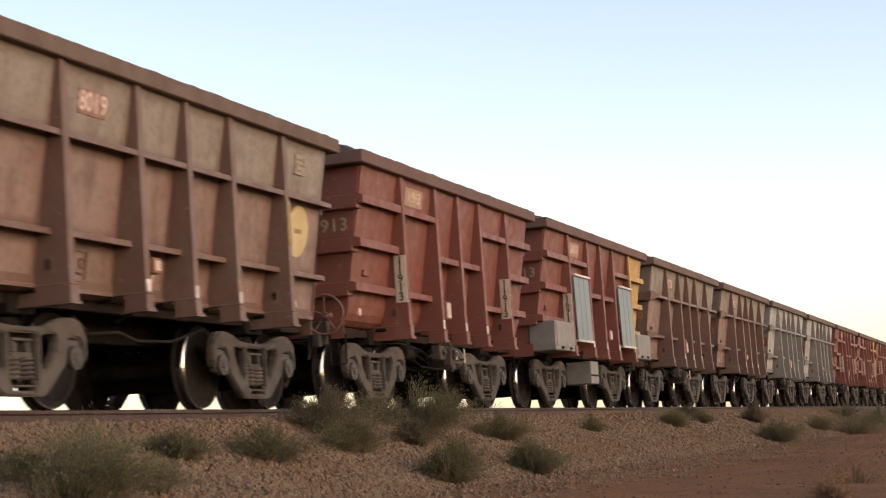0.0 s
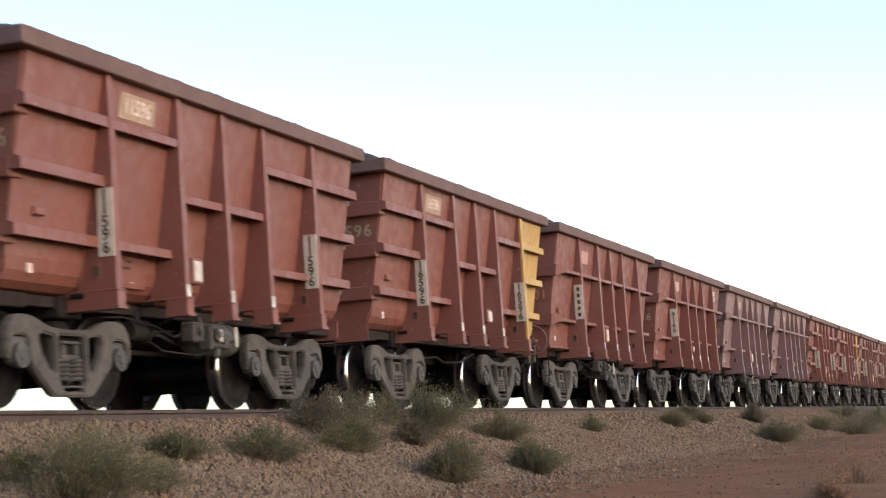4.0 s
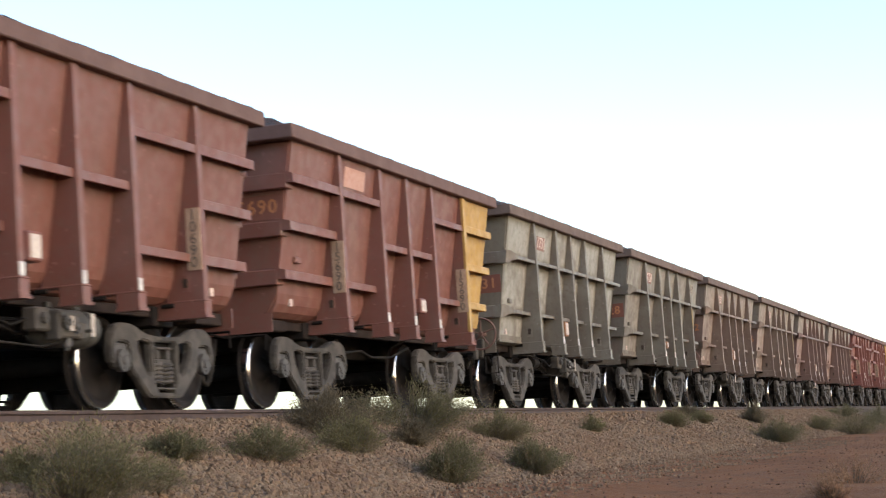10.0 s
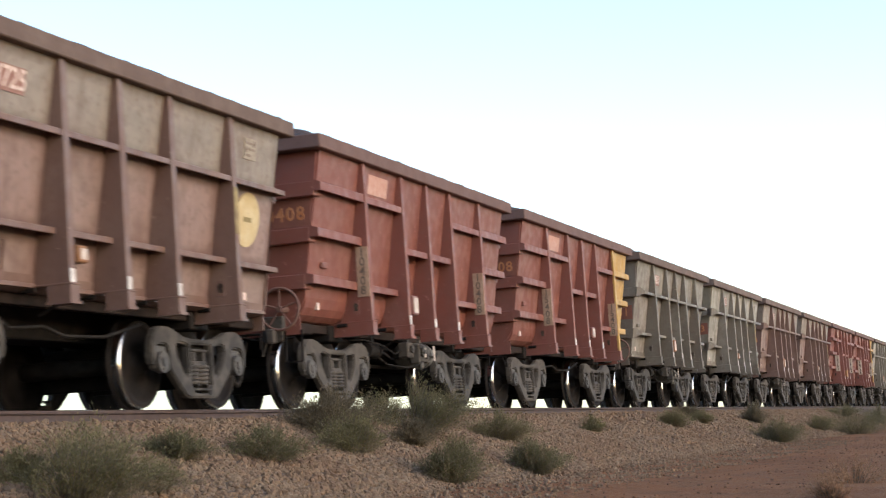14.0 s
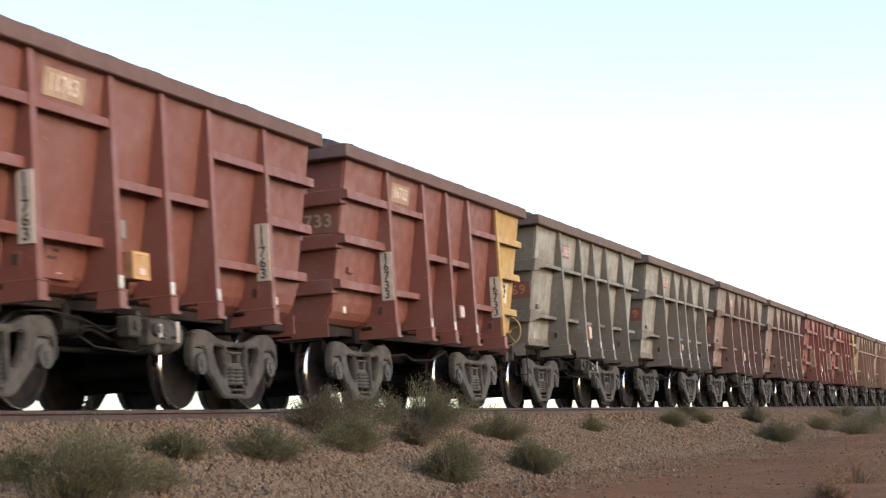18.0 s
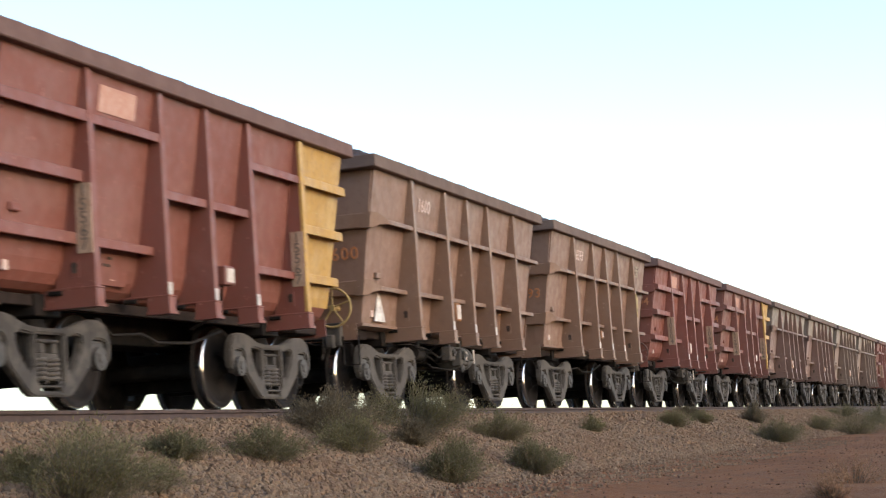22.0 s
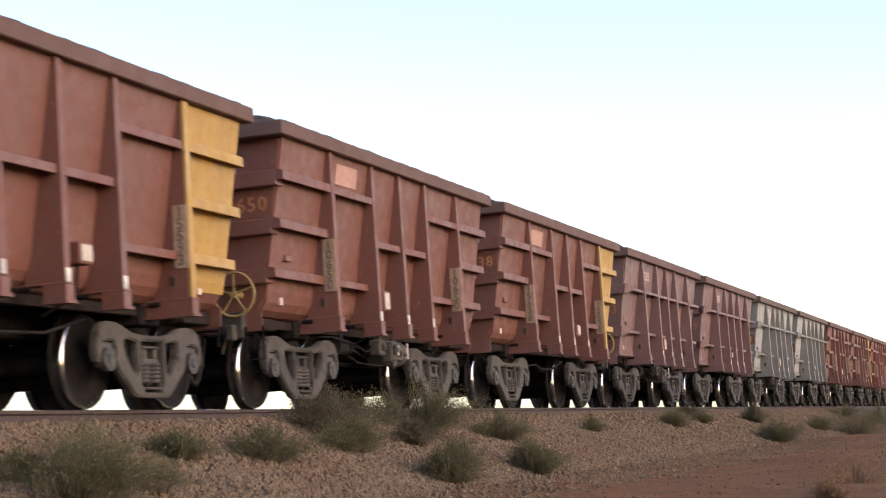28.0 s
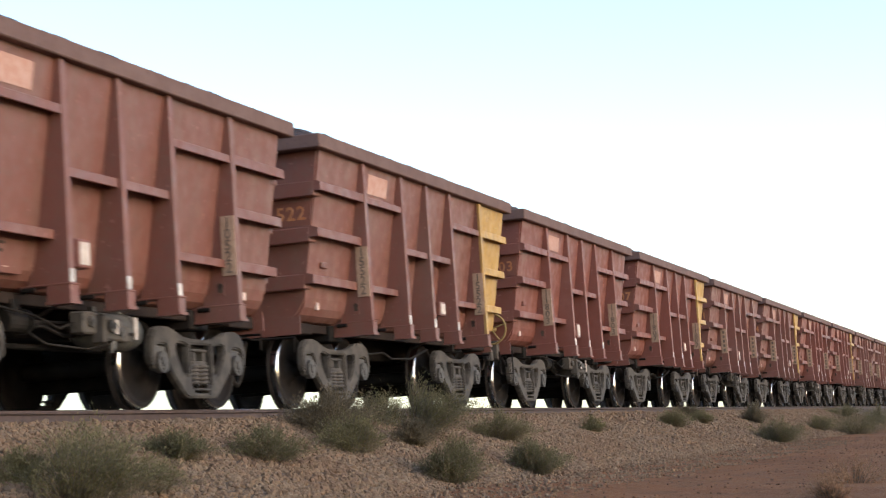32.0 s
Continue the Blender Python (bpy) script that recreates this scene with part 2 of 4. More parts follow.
CAST = cast_material()
ORE, EARTH, FINES = ore_material(), ground_material(), ballast_material()
STONE = stone_material("ballast_stone", (0.126, 0.086, 0.055), (0.196, 0.142, 0.096), (0.150, 0.096, 0.060), (0.130, 0.077, 0.046))
RED_STONE = stone_material("earth_stained_stone", (0.096, 0.053, 0.032), (0.168, 0.102, 0.067), (0.120, 0.062, 0.036), (0.120, 0.058, 0.032))
REDPATCH = plain("red_number_patch", (0.22, 0.10, 0.075), (0.25, 0.145, 0.115), 10.0)
CREAM = plain("cream_plate", (0.46, 0.375, 0.29), (0.54, 0.455, 0.365), 10.0)
END_CREAM = plain("dull_cream_lettering", (0.26, 0.19, 0.12), (0.32, 0.24, 0.16), 12.0)
BEIGE = plain("beige_number_panel", (0.28, 0.18, 0.115), (0.35, 0.24, 0.16), 12.0)
STROKE = plain("worn_stroke", (0.17, 0.12, 0.09), (0.21, 0.16, 0.12), 14.0)
SPRAY = plain("yellow_overspray", (0.18, 0.125, 0.060), (0.27, 0.20, 0.085), 9.0)
FAINT = plain("worn_black_digits", (0.115, 0.085, 0.062), (0.17, 0.125, 0.09), 12.0)
DULLRED = plain("dull_red_wheel", (0.125, 0.062, 0.047), (0.15, 0.08, 0.06), 9.0)
FADED = plain("faded_emblem", (0.255, 0.205, 0.155), (0.31, 0.26, 0.20), 14.0)
TANPLATE = plain("tan_plate", (0.31, 0.20, 0.130), (0.39, 0.265, 0.180), 10.0)
BOXORANGE = plain("orange_box_paint", (0.24, 0.10, 0.038), (0.26, 0.13, 0.065), 10.0)
AMBER = plain("amber_paint", (0.46, 0.245, 0.085), (0.50, 0.30, 0.13), 10.0)
BOXAMBER = plain("faded_amber_paint", (0.36, 0.19, 0.075), (0.44, 0.26, 0.125), 8.0)
LEAF = {
    "green": leaf_material("shrub_green", (0.128, 0.116, 0.058), (0.178, 0.156, 0.084)),
    "sage": leaf_material("sage_green", (0.150, 0.132, 0.064), (0.200, 0.172, 0.090)),
    "dry": leaf_material("dry_twig", (0.112, 0.090, 0.056), (0.170, 0.134, 0.086)),
    "wisp": leaf_material("dry_blade", (0.175, 0.132, 0.078), (0.250, 0.190, 0.115)),
    "straw": leaf_material("dry_red_grass", (0.26, 0.15, 0.085), (0.34, 0.20, 0.12)),
}
TWIG = plain("twig_bark", (0.101, 0.079, 0.050), (0.144, 0.115, 0.076), 20.0)


# ---- mesh helpers ----
def mesh_from(name, verts, faces, *mats):
    me = bpy.data.meshes.new(name)
    me.from_pydata([tuple(v) for v in verts], [], [tuple(f) for f in faces])
    for m in mats:
        me.materials.append(m)
    return me


def part(name, bm, material, parent=None, label=""):
    """Links a bmesh as one mesh object under a thing or a part."""
    mats = material if isinstance(material, (list, tuple)) else [material]
    me = bpy.data.meshes.new(name)
    bmesh.ops.recalc_face_normals(bm, faces=bm.faces)
    bm.to_mesh(me)
    bm.free()
    for m in mats:
        me.materials.append(m)
    return mounted(name, me, parent, label)


def mounted(name, me, parent=None, label="", at=None):
    ob = new(name, me)
    if parent:
        ob.parent = parent
    if at is not None:
        ob.matrix_basis = at
    if label:
        ob["label"] = label
    return ob


def box(bm, x0, x1, y0, y1, z0, z1):
    return prism(bm, [(x0, z0), (x1, z0), (x1, z1), (x0, z1)], y0, y1)


def prism(bm, outline, y0, y1):
    """A prism from an outline in x and z, from y0 to y1."""
    a = [bm.verts.new((x, y0, z)) for x, z in outline]
    b = [bm.verts.new((x, y1, z)) for x, z in outline]
    fs = [bm.faces.new(a), bm.faces.new(b[::-1])]
    n = len(a)
    for i in range(n):
        fs.append(bm.faces.new((a[i], b[i], b[(i + 1) % n], a[(i + 1) % n])))
    return fs


def plate(bm, outline, x0, x1):
    """A plate from an outline in y and z, from x0 to x1."""
    a = [bm.verts.new((x0, y, z)) for y, z in outline]
    b = [bm.verts.new((x1, y, z)) for y, z in outline]
    fs = [bm.faces.new(a), bm.faces.new(b[::-1])]
    n = len(a)
    for i in range(n):
        fs.append(bm.faces.new((a[i], b[i], b[(i + 1) % n], a[(i + 1) % n])))
    return fs


def rod(bm, p, q, r, sides=8, r2=None):
    p, q = Vector(p), Vector(q)
    d = q - p
    m = Matrix.Translation((p + q) / 2) @ d.to_track_quat("Z", "Y").to_matrix().to_4x4()
    bmesh.ops.create_cone(bm, cap_ends=True, segments=sides, radius1=r, radius2=r if r2 is None else r2, depth=d.length, matrix=m)


def tube(bm, points, r, sides=6):
    """One bent tube along a chain of points."""
    pts = [Vector(p) for p in points]
    rings = []
    for i, p in enumerate(pts):
        d = (pts[min(i + 1, len(pts) - 1)] - pts[max(i - 1, 0)]).normalized()
        m = d.to_track_quat("Z", "Y").to_matrix()
        rings.append([bm.verts.new(p + m @ Vector((r * math.cos(k * math.tau / sides), r * math.sin(k * math.tau / sides), 0))) for k in range(sides)])
    for a, b in zip(rings, rings[1:]):
        for k in range(sides):
            j = (k + 1) % sides
            bm.faces.new((a[k], a[j], b[j], b[k])).smooth = True
    bm.faces.new(rings[0][::-1])
    bm.faces.new(rings[-1])


def lathe(bm, profile, steps=36, material=None):
    """Turns a profile of (along, radius) about the x axis. material: an index for each stretch."""
    rings = []
    for a, r in profile:
        if r < 1e-6:
            rings.append([bm.verts.new((a, 0, 0))])
        else:
            rings.append([bm.verts.new((a, r * math.cos(k * math.tau / steps), r * math.sin(k * math.tau / steps))) for k in range(steps)])
    for i in range(len(rings) - 1):
        p, q = rings[i], rings[i + 1]
        for k in range(steps):
            j = (k + 1) % steps
            if len(p) == 1:
                f = bm.faces.new((p[0], q[k], q[j]))
            elif len(q) == 1:
                f = bm.faces.new((p[k], q[0], p[j]))
            else:
                f = bm.faces.new((p[k], q[k], q[j], p[j]))
            if material:
                f.material_index = material[i]
            f.smooth = True


def ring(bm, centre, r, thick, steps=28, sides=8, normal="Y"):
    """A torus; normal names the axis it turns about."""
    vs = []
    for i in range(steps):
        a = i * math.tau / steps
        row = []
        for j in range(sides):
            b = j * math.tau / sides
            u, w = (r + thick * math.cos(b)) * math.cos(a), (r + thick * math.cos(b)) * math.sin(a)
            h = thick * math.sin(b)
            v = (u, h, w) if normal == "Y" else ((h, u, w) if normal == "X" else (u, w, h))
            row.append(bm.verts.new(Vector(centre) + Vector(v)))
        vs.append(row)
    for i in range(steps):
        for j in range(sides):
            k, l = (i + 1) % steps, (j + 1) % sides
            bm.faces.new((vs[i][j], vs[k][j], vs[k][l], vs[i][l])).smooth = True


def soften(bm, width=0.012, segments=1):
    bmesh.ops.bevel(bm, geom=bm.edges[:], offset=width, segments=segments, affect="EDGES", clamp_overlap=True)


_letters = {}
END_SIZE = 0.245


def letters(text, size, material):
    """A thin mesh of a word in the built-in font, upright in the x-z plane, its middle at the origin, facing -y. Made once, shared after."""
    key = (text, size, material.name)
    if key not in _letters:
        cu = bpy.data.curves.new("letters", "FONT")
        cu.body, cu.size, cu.align_x, cu.align_y, cu.extrude, cu.offset = text, size, "CENTER", "CENTER", 0.003, size * 0.014
        cu.resolution_u, cu.space_line, cu.space_character = 2, 0.76, 1.14 if size == END_SIZE else 1.0
        ob = bpy.data.objects.new("letters", cu)
        scene.collection.objects.link(ob)
        bpy.context.view_layer.update()
        me = bpy.data.meshes.new_from_object(ob.evaluated_get(bpy.context.evaluated_depsgraph_get()))
        bpy.data.objects.remove(ob)
        bpy.data.curves.remove(cu)
        me.transform(pose(0, 0, 0, 90))
        me.materials.clear()
        me.materials.append(material)
        _letters[key] = me
    return _letters[key]


# ---- the train: kind, colour, number, lettering colour ----
def run(spec):
    return [tuple(w.split()) for w in spec.strip().splitlines()]


TRAIN = run("""
A umber 8019 8019
B red 11913 1913
Y red 16913 6913
A umber 3720 3720
A umber 7803 7803
A silver 1873 1873
A silver 6860 6860
B red 11596 1596
Y red 16596 6596
A red - 2201
A red 9166 9166
A mauve 2309 2309
A mauve 8394 8394
B red 11602 1602
Y red 16602 6602
B russet 11654 1654
Y russet 16629 6629
B russet 10690 0690
Y russet 15690 5690
A grey 1731 1731
A olive 6728 6728
A brown 3222 3222
A brown 3726 3726
A umber 1112 1112
A umber 3725 3725
B red 10408 0408
Y red 15408 5408
A olive 4831 4831
A grey 4823 4823
A umber 3963 3963
A umber 8037 8037
B red 11763 1763
Y red 16733 6733
A grey 1869 1869
A grey 6919 6919
A umber 3198 3198
A umber 7273 7273
B red 10567 0567
Y red 15567 5567
A tan 1600 1600
A tan 6593 6593
B red 10604 0604
Y russet 15604 5604
A umber 5923 5923
A umber 6026 6026
A brown 3830 3830
A brown 3832 3832
B russet 10641 641
Y russet 15593 5593
B russet 10650 0650
Y russet 15638 5638
A mauve 2383 2383
A mauve 8430 8430
A silver 3330 3330
A silver 7417 7417
B russet 10522 522
Y russet 15522 522
B red 11803 803
Y red 11807 807
B russet - 641
Y russet - 644
B red - 651
Y red - 652
B russet - 655
Y russet - 661
B red - 662
Y red - 663
B red - 668
""")


def side_size(text):
    return 0.27 if len(text) < 5 else 0.22


CREAM_ENDS = ("1913", "6913", "1596", "6596", "1602", "6602", "1654", "6629", "9166", "1763", "6733")
for mark_text in "712":
    letters(mark_text, 0.26, NUMBERS)
# all lettering is cut before the place is built
for n, (_, _, side_text, end_text) in enumerate(TRAIN):
    if side_text != "-":
        letters(side_text, side_size(side_text), NUMBERS)
        letters("\n".join(side_text), 0.165, MARK_BLACK if n < 17 or n in (31, 32) else FAINT)
    letters(end_text, END_SIZE, END_CREAM if end_text in CREAM_ENDS else ORANGE)


# ---- setting: earth, embankment, rails ----
TOE_X, TOE_Z, SHOULDER_X, SHOULDER_Z = 4.2, -1.0, 2.05, -0.19


def ground_height(x, y):
    """The earth's surface beside and under the embankment."""
    d = abs(x)
    h = TOE_Z - 0.055 * (min(d, 12.0) - TOE_X) if d > TOE_X else TOE_Z + (TOE_X - d) * 0.33 - 0.05
    if d <= TOE_X:
        h = min(h, SHOULDER_Z - 0.08)
    h += 0.05 * noise.noise((x * 0.5, y * 0.5, 0)) + 0.02 * noise.noise((x * 2.1, y * 2.1, 3)) if d > 3.2 else 0
    return h


def bed_height(x, y):
    """The surface of the ballast."""
    d = abs(x)
    if d < SHOULDER_X:
        h = SHOULDER_Z
    else:
        h = SHOULDER_Z - (d - SHOULDER_X) * (SHOULDER_Z - TOE_Z) / (TOE_X - SHOULDER_X)
    return h + 0.035 * noise.noise((x * 1.3, y * 0.8, 7)) * min(1, max(0, (d - 1.6)))


def bands(*stretches):
    """Breakpoints from (start, end, step) stretches."""
    out = []
    for a, b, s in stretches:
        out += list(np.arange(a, b, s))
    return out + [stretches[-1][1]]


def make_ground():
    xs = bands((-2500, -300, 400), (-300, -40, 60), (-40, -6, 8), (-6, 14, 0.35), (14, 40, 5), (40, 300, 60), (300, 2501, 550))
    ys = bands((-400, -40, 60), (-40, 4, 6), (4, 60, 0.5), (60, 140, 4), (140, 800, 60), (800, 3000, 500))
    verts = [(x, y, ground_height(x, y)) for y in ys for x in xs]
    n = len(xs)
    faces = [(j * n + i, j * n + i + 1, (j + 1) * n + i + 1, (j + 1) * n + i) for j in range(len(ys) - 1) for i in range(n - 1)]
    me = mesh_from("ground", verts, faces, EARTH)
    me.shade_smooth()
    tagged(new("ground", me), "flat red desert earth with fine gravel", "ground", kind="structure")


def make_bed():
    xs = bands((-4.3, -2, 0.5), (-2, 1.5, 0.5), (1.5, 4.35, 0.15))
    ys = bands((-60, 4, 4), (4, 70, 0.3), (70, 160, 2), (160, 760, 60))
    verts = [(x, y, bed_height(x, y)) for y in ys for x in xs]
    n = len(xs)
    faces = [(j * n + i, j * n + i + 1, (j + 1) * n + i + 1, (j + 1) * n + i) for j in range(len(ys) - 1) for i in range(n - 1)]
    me = mesh_from("ballast_bed", verts, faces, FINES)
    me.shade_smooth()
    tagged(new("ballast_bed", me), "sloping railway embankment of crushed brown stone", "embankment", kind="structure")


def stones(name, label, count, region, size, seed, surface, mat):
    """Loose angular stones strewn over a surface; region gives x and y for two uniform numbers."""
    rng = np.random.default_rng(seed)
    t = (1 + 5 ** 0.5) / 2
    ico = np.array([(-1, t, 0), (1, t, 0), (-1, -t, 0), (1, -t, 0), (0, -1, t), (0, 1, t), (0, -1, -t), (0, 1, -t), (t, 0, -1), (t, 0, 1), (-t, 0, -1), (-t, 0, 1)]) / 1.9
    tri = np.array([(0, 11, 5), (0, 5, 1), (0, 1, 7), (0, 7, 10), (0, 10, 11), (1, 5, 9), (5, 11, 4), (11, 10, 2), (10, 7, 6), (7, 1, 8),
                    (3, 9, 4), (3, 4, 2), (3, 2, 6), (3, 6, 8), (3, 8, 9), (4, 9, 5), (2, 4, 11), (6, 2, 10), (8, 6, 7), (9, 8, 1)])
    xy = [region(u, v) for u, v in rng.random((count, 2))]
    s = np.clip(size * np.exp(rng.normal(0, 0.27, count)), 0, size * 1.9)
    v = ico[None] * (1 + rng.normal(0, 0.17, (count, 12, 1))) * (s[:, None, None] * rng.uniform(0.65, 1.25, (count, 1, 3)) * 0.5)
    w = rng.uniform(0, math.tau, (2, count))
    ca, sa, cb, sb = np.cos(w[0])[:, None], np.sin(w[0])[:, None], np.cos(w[1])[:, None], np.sin(w[1])[:, None]
    x, y, z = v[..., 0] * ca - v[..., 1] * sa, v[..., 0] * sa + v[..., 1] * ca, v[..., 2]
    y, z = y * cb - z * sb, y * sb + z * cb
    lift = s * rng.uniform(-0.22, 0.12, count)
    base = np.array([(px, py, surface(px, py)) for px, py in xy])
    vs = np.stack([x, y, z], -1) + base[:, None]
    vs[..., 2] += lift[:, None]
    me = bpy.data.meshes.new(name)
    fs = (tri[None] + 12 * np.arange(count)[:, None, None]).reshape(-1, 3)
    me.from_pydata(vs.reshape(-1, 3).tolist(), [], fs.tolist())
    me.materials.append(mat)
    return tagged(new(name, me), label, "gravel", kind="stuff")


def make_rails():
    side = [(-0.07, -0.195), (0.07, -0.195), (0.07, -0.175), (0.012, -0.135), (0.009, -0.05), (0.035, -0.038), (0.036, -0.006), (0.03, 0.0),
            (-0.03, 0.0), (-0.036, -0.006), (-0.035, -0.038), (-0.009, -0.05), (-0.012, -0.135), (-0.07, -0.175)]
    for s in (-1, 1):
        bm = bmesh.new()
        fs = prism(bm, [(x + s * 0.755, z) for x, z in side], -60, 760)
        for f in fs:
            if all(v.co.z > -0.0065 for v in f.verts):
                f.material_index = 1
        ob = part("rail", bm, [RAILSIDE, TREAD])
        tagged(ob, "rust-brown steel rail with a polished running surface", "rail", kind="structure")


make_ground()
make_bed()
make_rails()


# ---- the ore wagon ----
POSTS = (-2.5, -1.06, 0.0, 1.06, 2.5)
BODY_END, RIM_END, RIM_X, RIM_Z, RIM_T = 3.93, 4.13, 1.63, 3.185, 3.36
BOGIE_Y, BASE, WHEEL_R = 2.52, 1.82, 0.485


def side_x(z):
    """How far the sloping side sheet stands out at a height."""
    return 1.19 + (z - 1.12) / 2.03 * 0.33


def coil(bm, foot, r, thick, tall, turns, steps=12, sides=5):
    """A helical spring standing on foot."""
    rows = []
    for i in range(int(turns * steps) + 1):
        a = i * math.tau / steps
        z = tall * i / (turns * steps)
        c = Vector((math.cos(a), math.sin(a), 0))
        rows.append([bm.verts.new(Vector(foot) + c * (r + thick * math.cos(b)) + Vector((0, 0, z + thick * math.sin(b)))) for b in (j * math.tau / sides for j in range(sides))])
    for p, q in zip(rows, rows[1:]):
        for j in range(sides):
            bm.faces.new((p[j], q[j], q[(j + 1) % sides], p[(j + 1) % sides])).smooth = True


def casting(bm, outline, holes, x0, x1):
    """A plate from an outline in y and z with holes through it, from x0 to x1, with its edges rounded."""
    edges = []
    for loop in (outline, *holes):
        vs = [bm.verts.new((x0, y, z)) for y, z in loop]
        edges += [bm.edges.new((a, b)) for a, b in zip(vs, vs[1:] + vs[:1])]
    bmesh.ops.triangle_fill(bm, use_beauty=True, use_dissolve=False, edges=edges, normal=(1, 0, 0))
    faces = bm.faces[:]
    grown = bmesh.ops.extrude_face_region(bm, geom=faces)["geom"]
    bmesh.ops.translate(bm, verts=[g for g in grown if isinstance(g, bmesh.types.BMVert)], vec=(x1 - x0, 0, 0))
    bmesh.ops.recalc_face_normals(bm, faces=bm.faces)
    rims = [e for e in bm.edges if len(e.link_faces) == 2 and abs(e.verts[0].co.x - e.verts[1].co.x) < 1e-5 and e.calc_face_angle(0) > 0.9]
    bmesh.ops.bevel(bm, geom=rims, offset=0.018, segments=2, affect="EDGES", clamp_overlap=True)


_bogie = {}


def bogie_meshes():
    """The meshes of one bogie about its own middle, made once."""
    def keep(key, bm, material):
        me = bpy.data.meshes.new(key)
        bmesh.ops.recalc_face_normals(bm, faces=bm.faces)
        bm.to_mesh(me)
        bm.free()
        me.materials.append(material)
        _bogie[key] = me

    bm = bmesh.new()
    box(bm, -0.95, 0.95, -0.34, 0.34, 0.45, 0.735)
    box(bm, -0.25, 0.25, -0.25, 0.25, 0.70, 0.86)
    for m in (-1, 1):
        box(bm, -0.62, 0.62, *sorted((m * 0.50, m * 0.62)), 0.25, 0.47)
        box(bm, -0.10, 0.10, *sorted((m * 0.20, m * 0.50)), 0.30, 0.40)
    soften(bm)
    for s in (-1, 1):
        rod(bm, (s * 0.84, 0, 0.69), (s * 0.84, 0, 0.845), 0.19, 18, 0.13)
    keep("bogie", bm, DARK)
    right = [(0.0, 0.752), (0.18, 0.755), (0.36, 0.768), (0.50, 0.805), (0.62, 0.845), (0.76, 0.868), (0.93, 0.868), (1.04, 0.835), (1.11, 0.76), (1.14, 0.66), (1.145, 0.54), (1.12, 0.46), (1.065, 0.45),
             (1.06, 0.60), (1.03, 0.65), (0.97, 0.675), (0.84, 0.675), (0.79, 0.65), (0.765, 0.60), (0.765, 0.47), (0.72, 0.385), (0.55, 0.255), (0.40, 0.135), (0.33, 0.11), (0.0, 0.108)]
    outline = right + [(-p, z) for p, z in reversed(right[1:-1])]
    tri = [(0.31, 0.665), (0.35, 0.69), (0.50, 0.705), (0.575, 0.69), (0.585, 0.63), (0.54, 0.53), (0.41, 0.375), (0.35, 0.345), (0.31, 0.38)]
    window = [(0.235, 0.695), (0.235, 0.26), (0.19, 0.215), (-0.19, 0.215), (-0.235, 0.26), (-0.235, 0.695)]
    bm = bmesh.new()
    slot = [(0.17, 0.192), (0.17, 0.160), (-0.17, 0.160), (-0.17, 0.192)]
    casting(bm, outline, (tri, [(-p, z) for p, z in reversed(tri)], window, slot), -0.05, 0.05)
    keep("side_frame", bm, CAST)
    bm = bmesh.new()
    coil(bm, (0, 0, 0), 0.088, 0.021, 0.225, 5.2)
    keep("coil_spring", bm, CAST)
    # the bolster's end: a bright top flange on two webs over the spring seat
    bm = bmesh.new()
    box(bm, -0.08, 0.085, -0.175, 0.175, 0.615, 0.645)
    box(bm, -0.09, 0.075, -0.17, 0.17, 0.465, 0.515)
    for m in (-1, 1):
        box(bm, -0.08, 0.07, *sorted((m * 0.085, m * 0.155)), 0.515, 0.615)
    box(bm, -0.08, 0.02, -0.03, 0.03, 0.515, 0.615)
    soften(bm, 0.008)
    keep("bolster_end", bm, CAST)
    bm = bmesh.new()
    plate(bm, [(-0.135, 0.665), (-0.15, 0.52), (-0.10, 0.40), (0.10, 0.40), (0.15, 0.52), (0.135, 0.665)], -0.06, 0.03)
    soften(bm, 0.02)
    rod(bm, (0.0, 0, WHEEL_R), (0.075, 0, WHEEL_R), 0.118, 18)
    rod(bm, (0.07, 0, WHEEL_R), (0.09, 0, WHEEL_R), 0.05, 12)
    for k in range(3):
        b = k * math.tau / 3 + 0.5
        rod(bm, (0.07, 0.075 * math.cos(b), WHEEL_R + 0.075 * math.sin(b)), (0.085, 0.075 * math.cos(b), WHEEL_R + 0.075 * math.sin(b)), 0.018, 6)
    keep("bearing_cap", bm, CAP)


def bogie_parts(parent, y):
    if not _bogie:
        bogie_meshes()
    bogie = mounted("bogie", _bogie["bogie"], parent, "dusty three-piece bogie", pose(0, y, 0))
    for s in (1, -1):
        turn = 0 if s == 1 else 180
        mounted("side_frame", _bogie["side_frame"], bogie, "grey dusty cast steel side frame", pose(s * 1.01, 0, 0, 0, 0, turn))
        if s == 1:
            for k in (-0.115, 0.115):
                mounted("coil_spring", _bogie["coil_spring"], bogie, "", pose(0.96, k, 0.24))
            mounted("bolster_end", _bogie["bolster_end"], bogie, "", pose(0.96, 0, 0))
        for m in (1, -1):
            mounted("bearing_cap", _bogie["bearing_cap"], bogie, "worn steel axle bearing cap", pose(s * 1.0, m * BASE / 2, 0, 0, 0, turn))


_wheel = {}


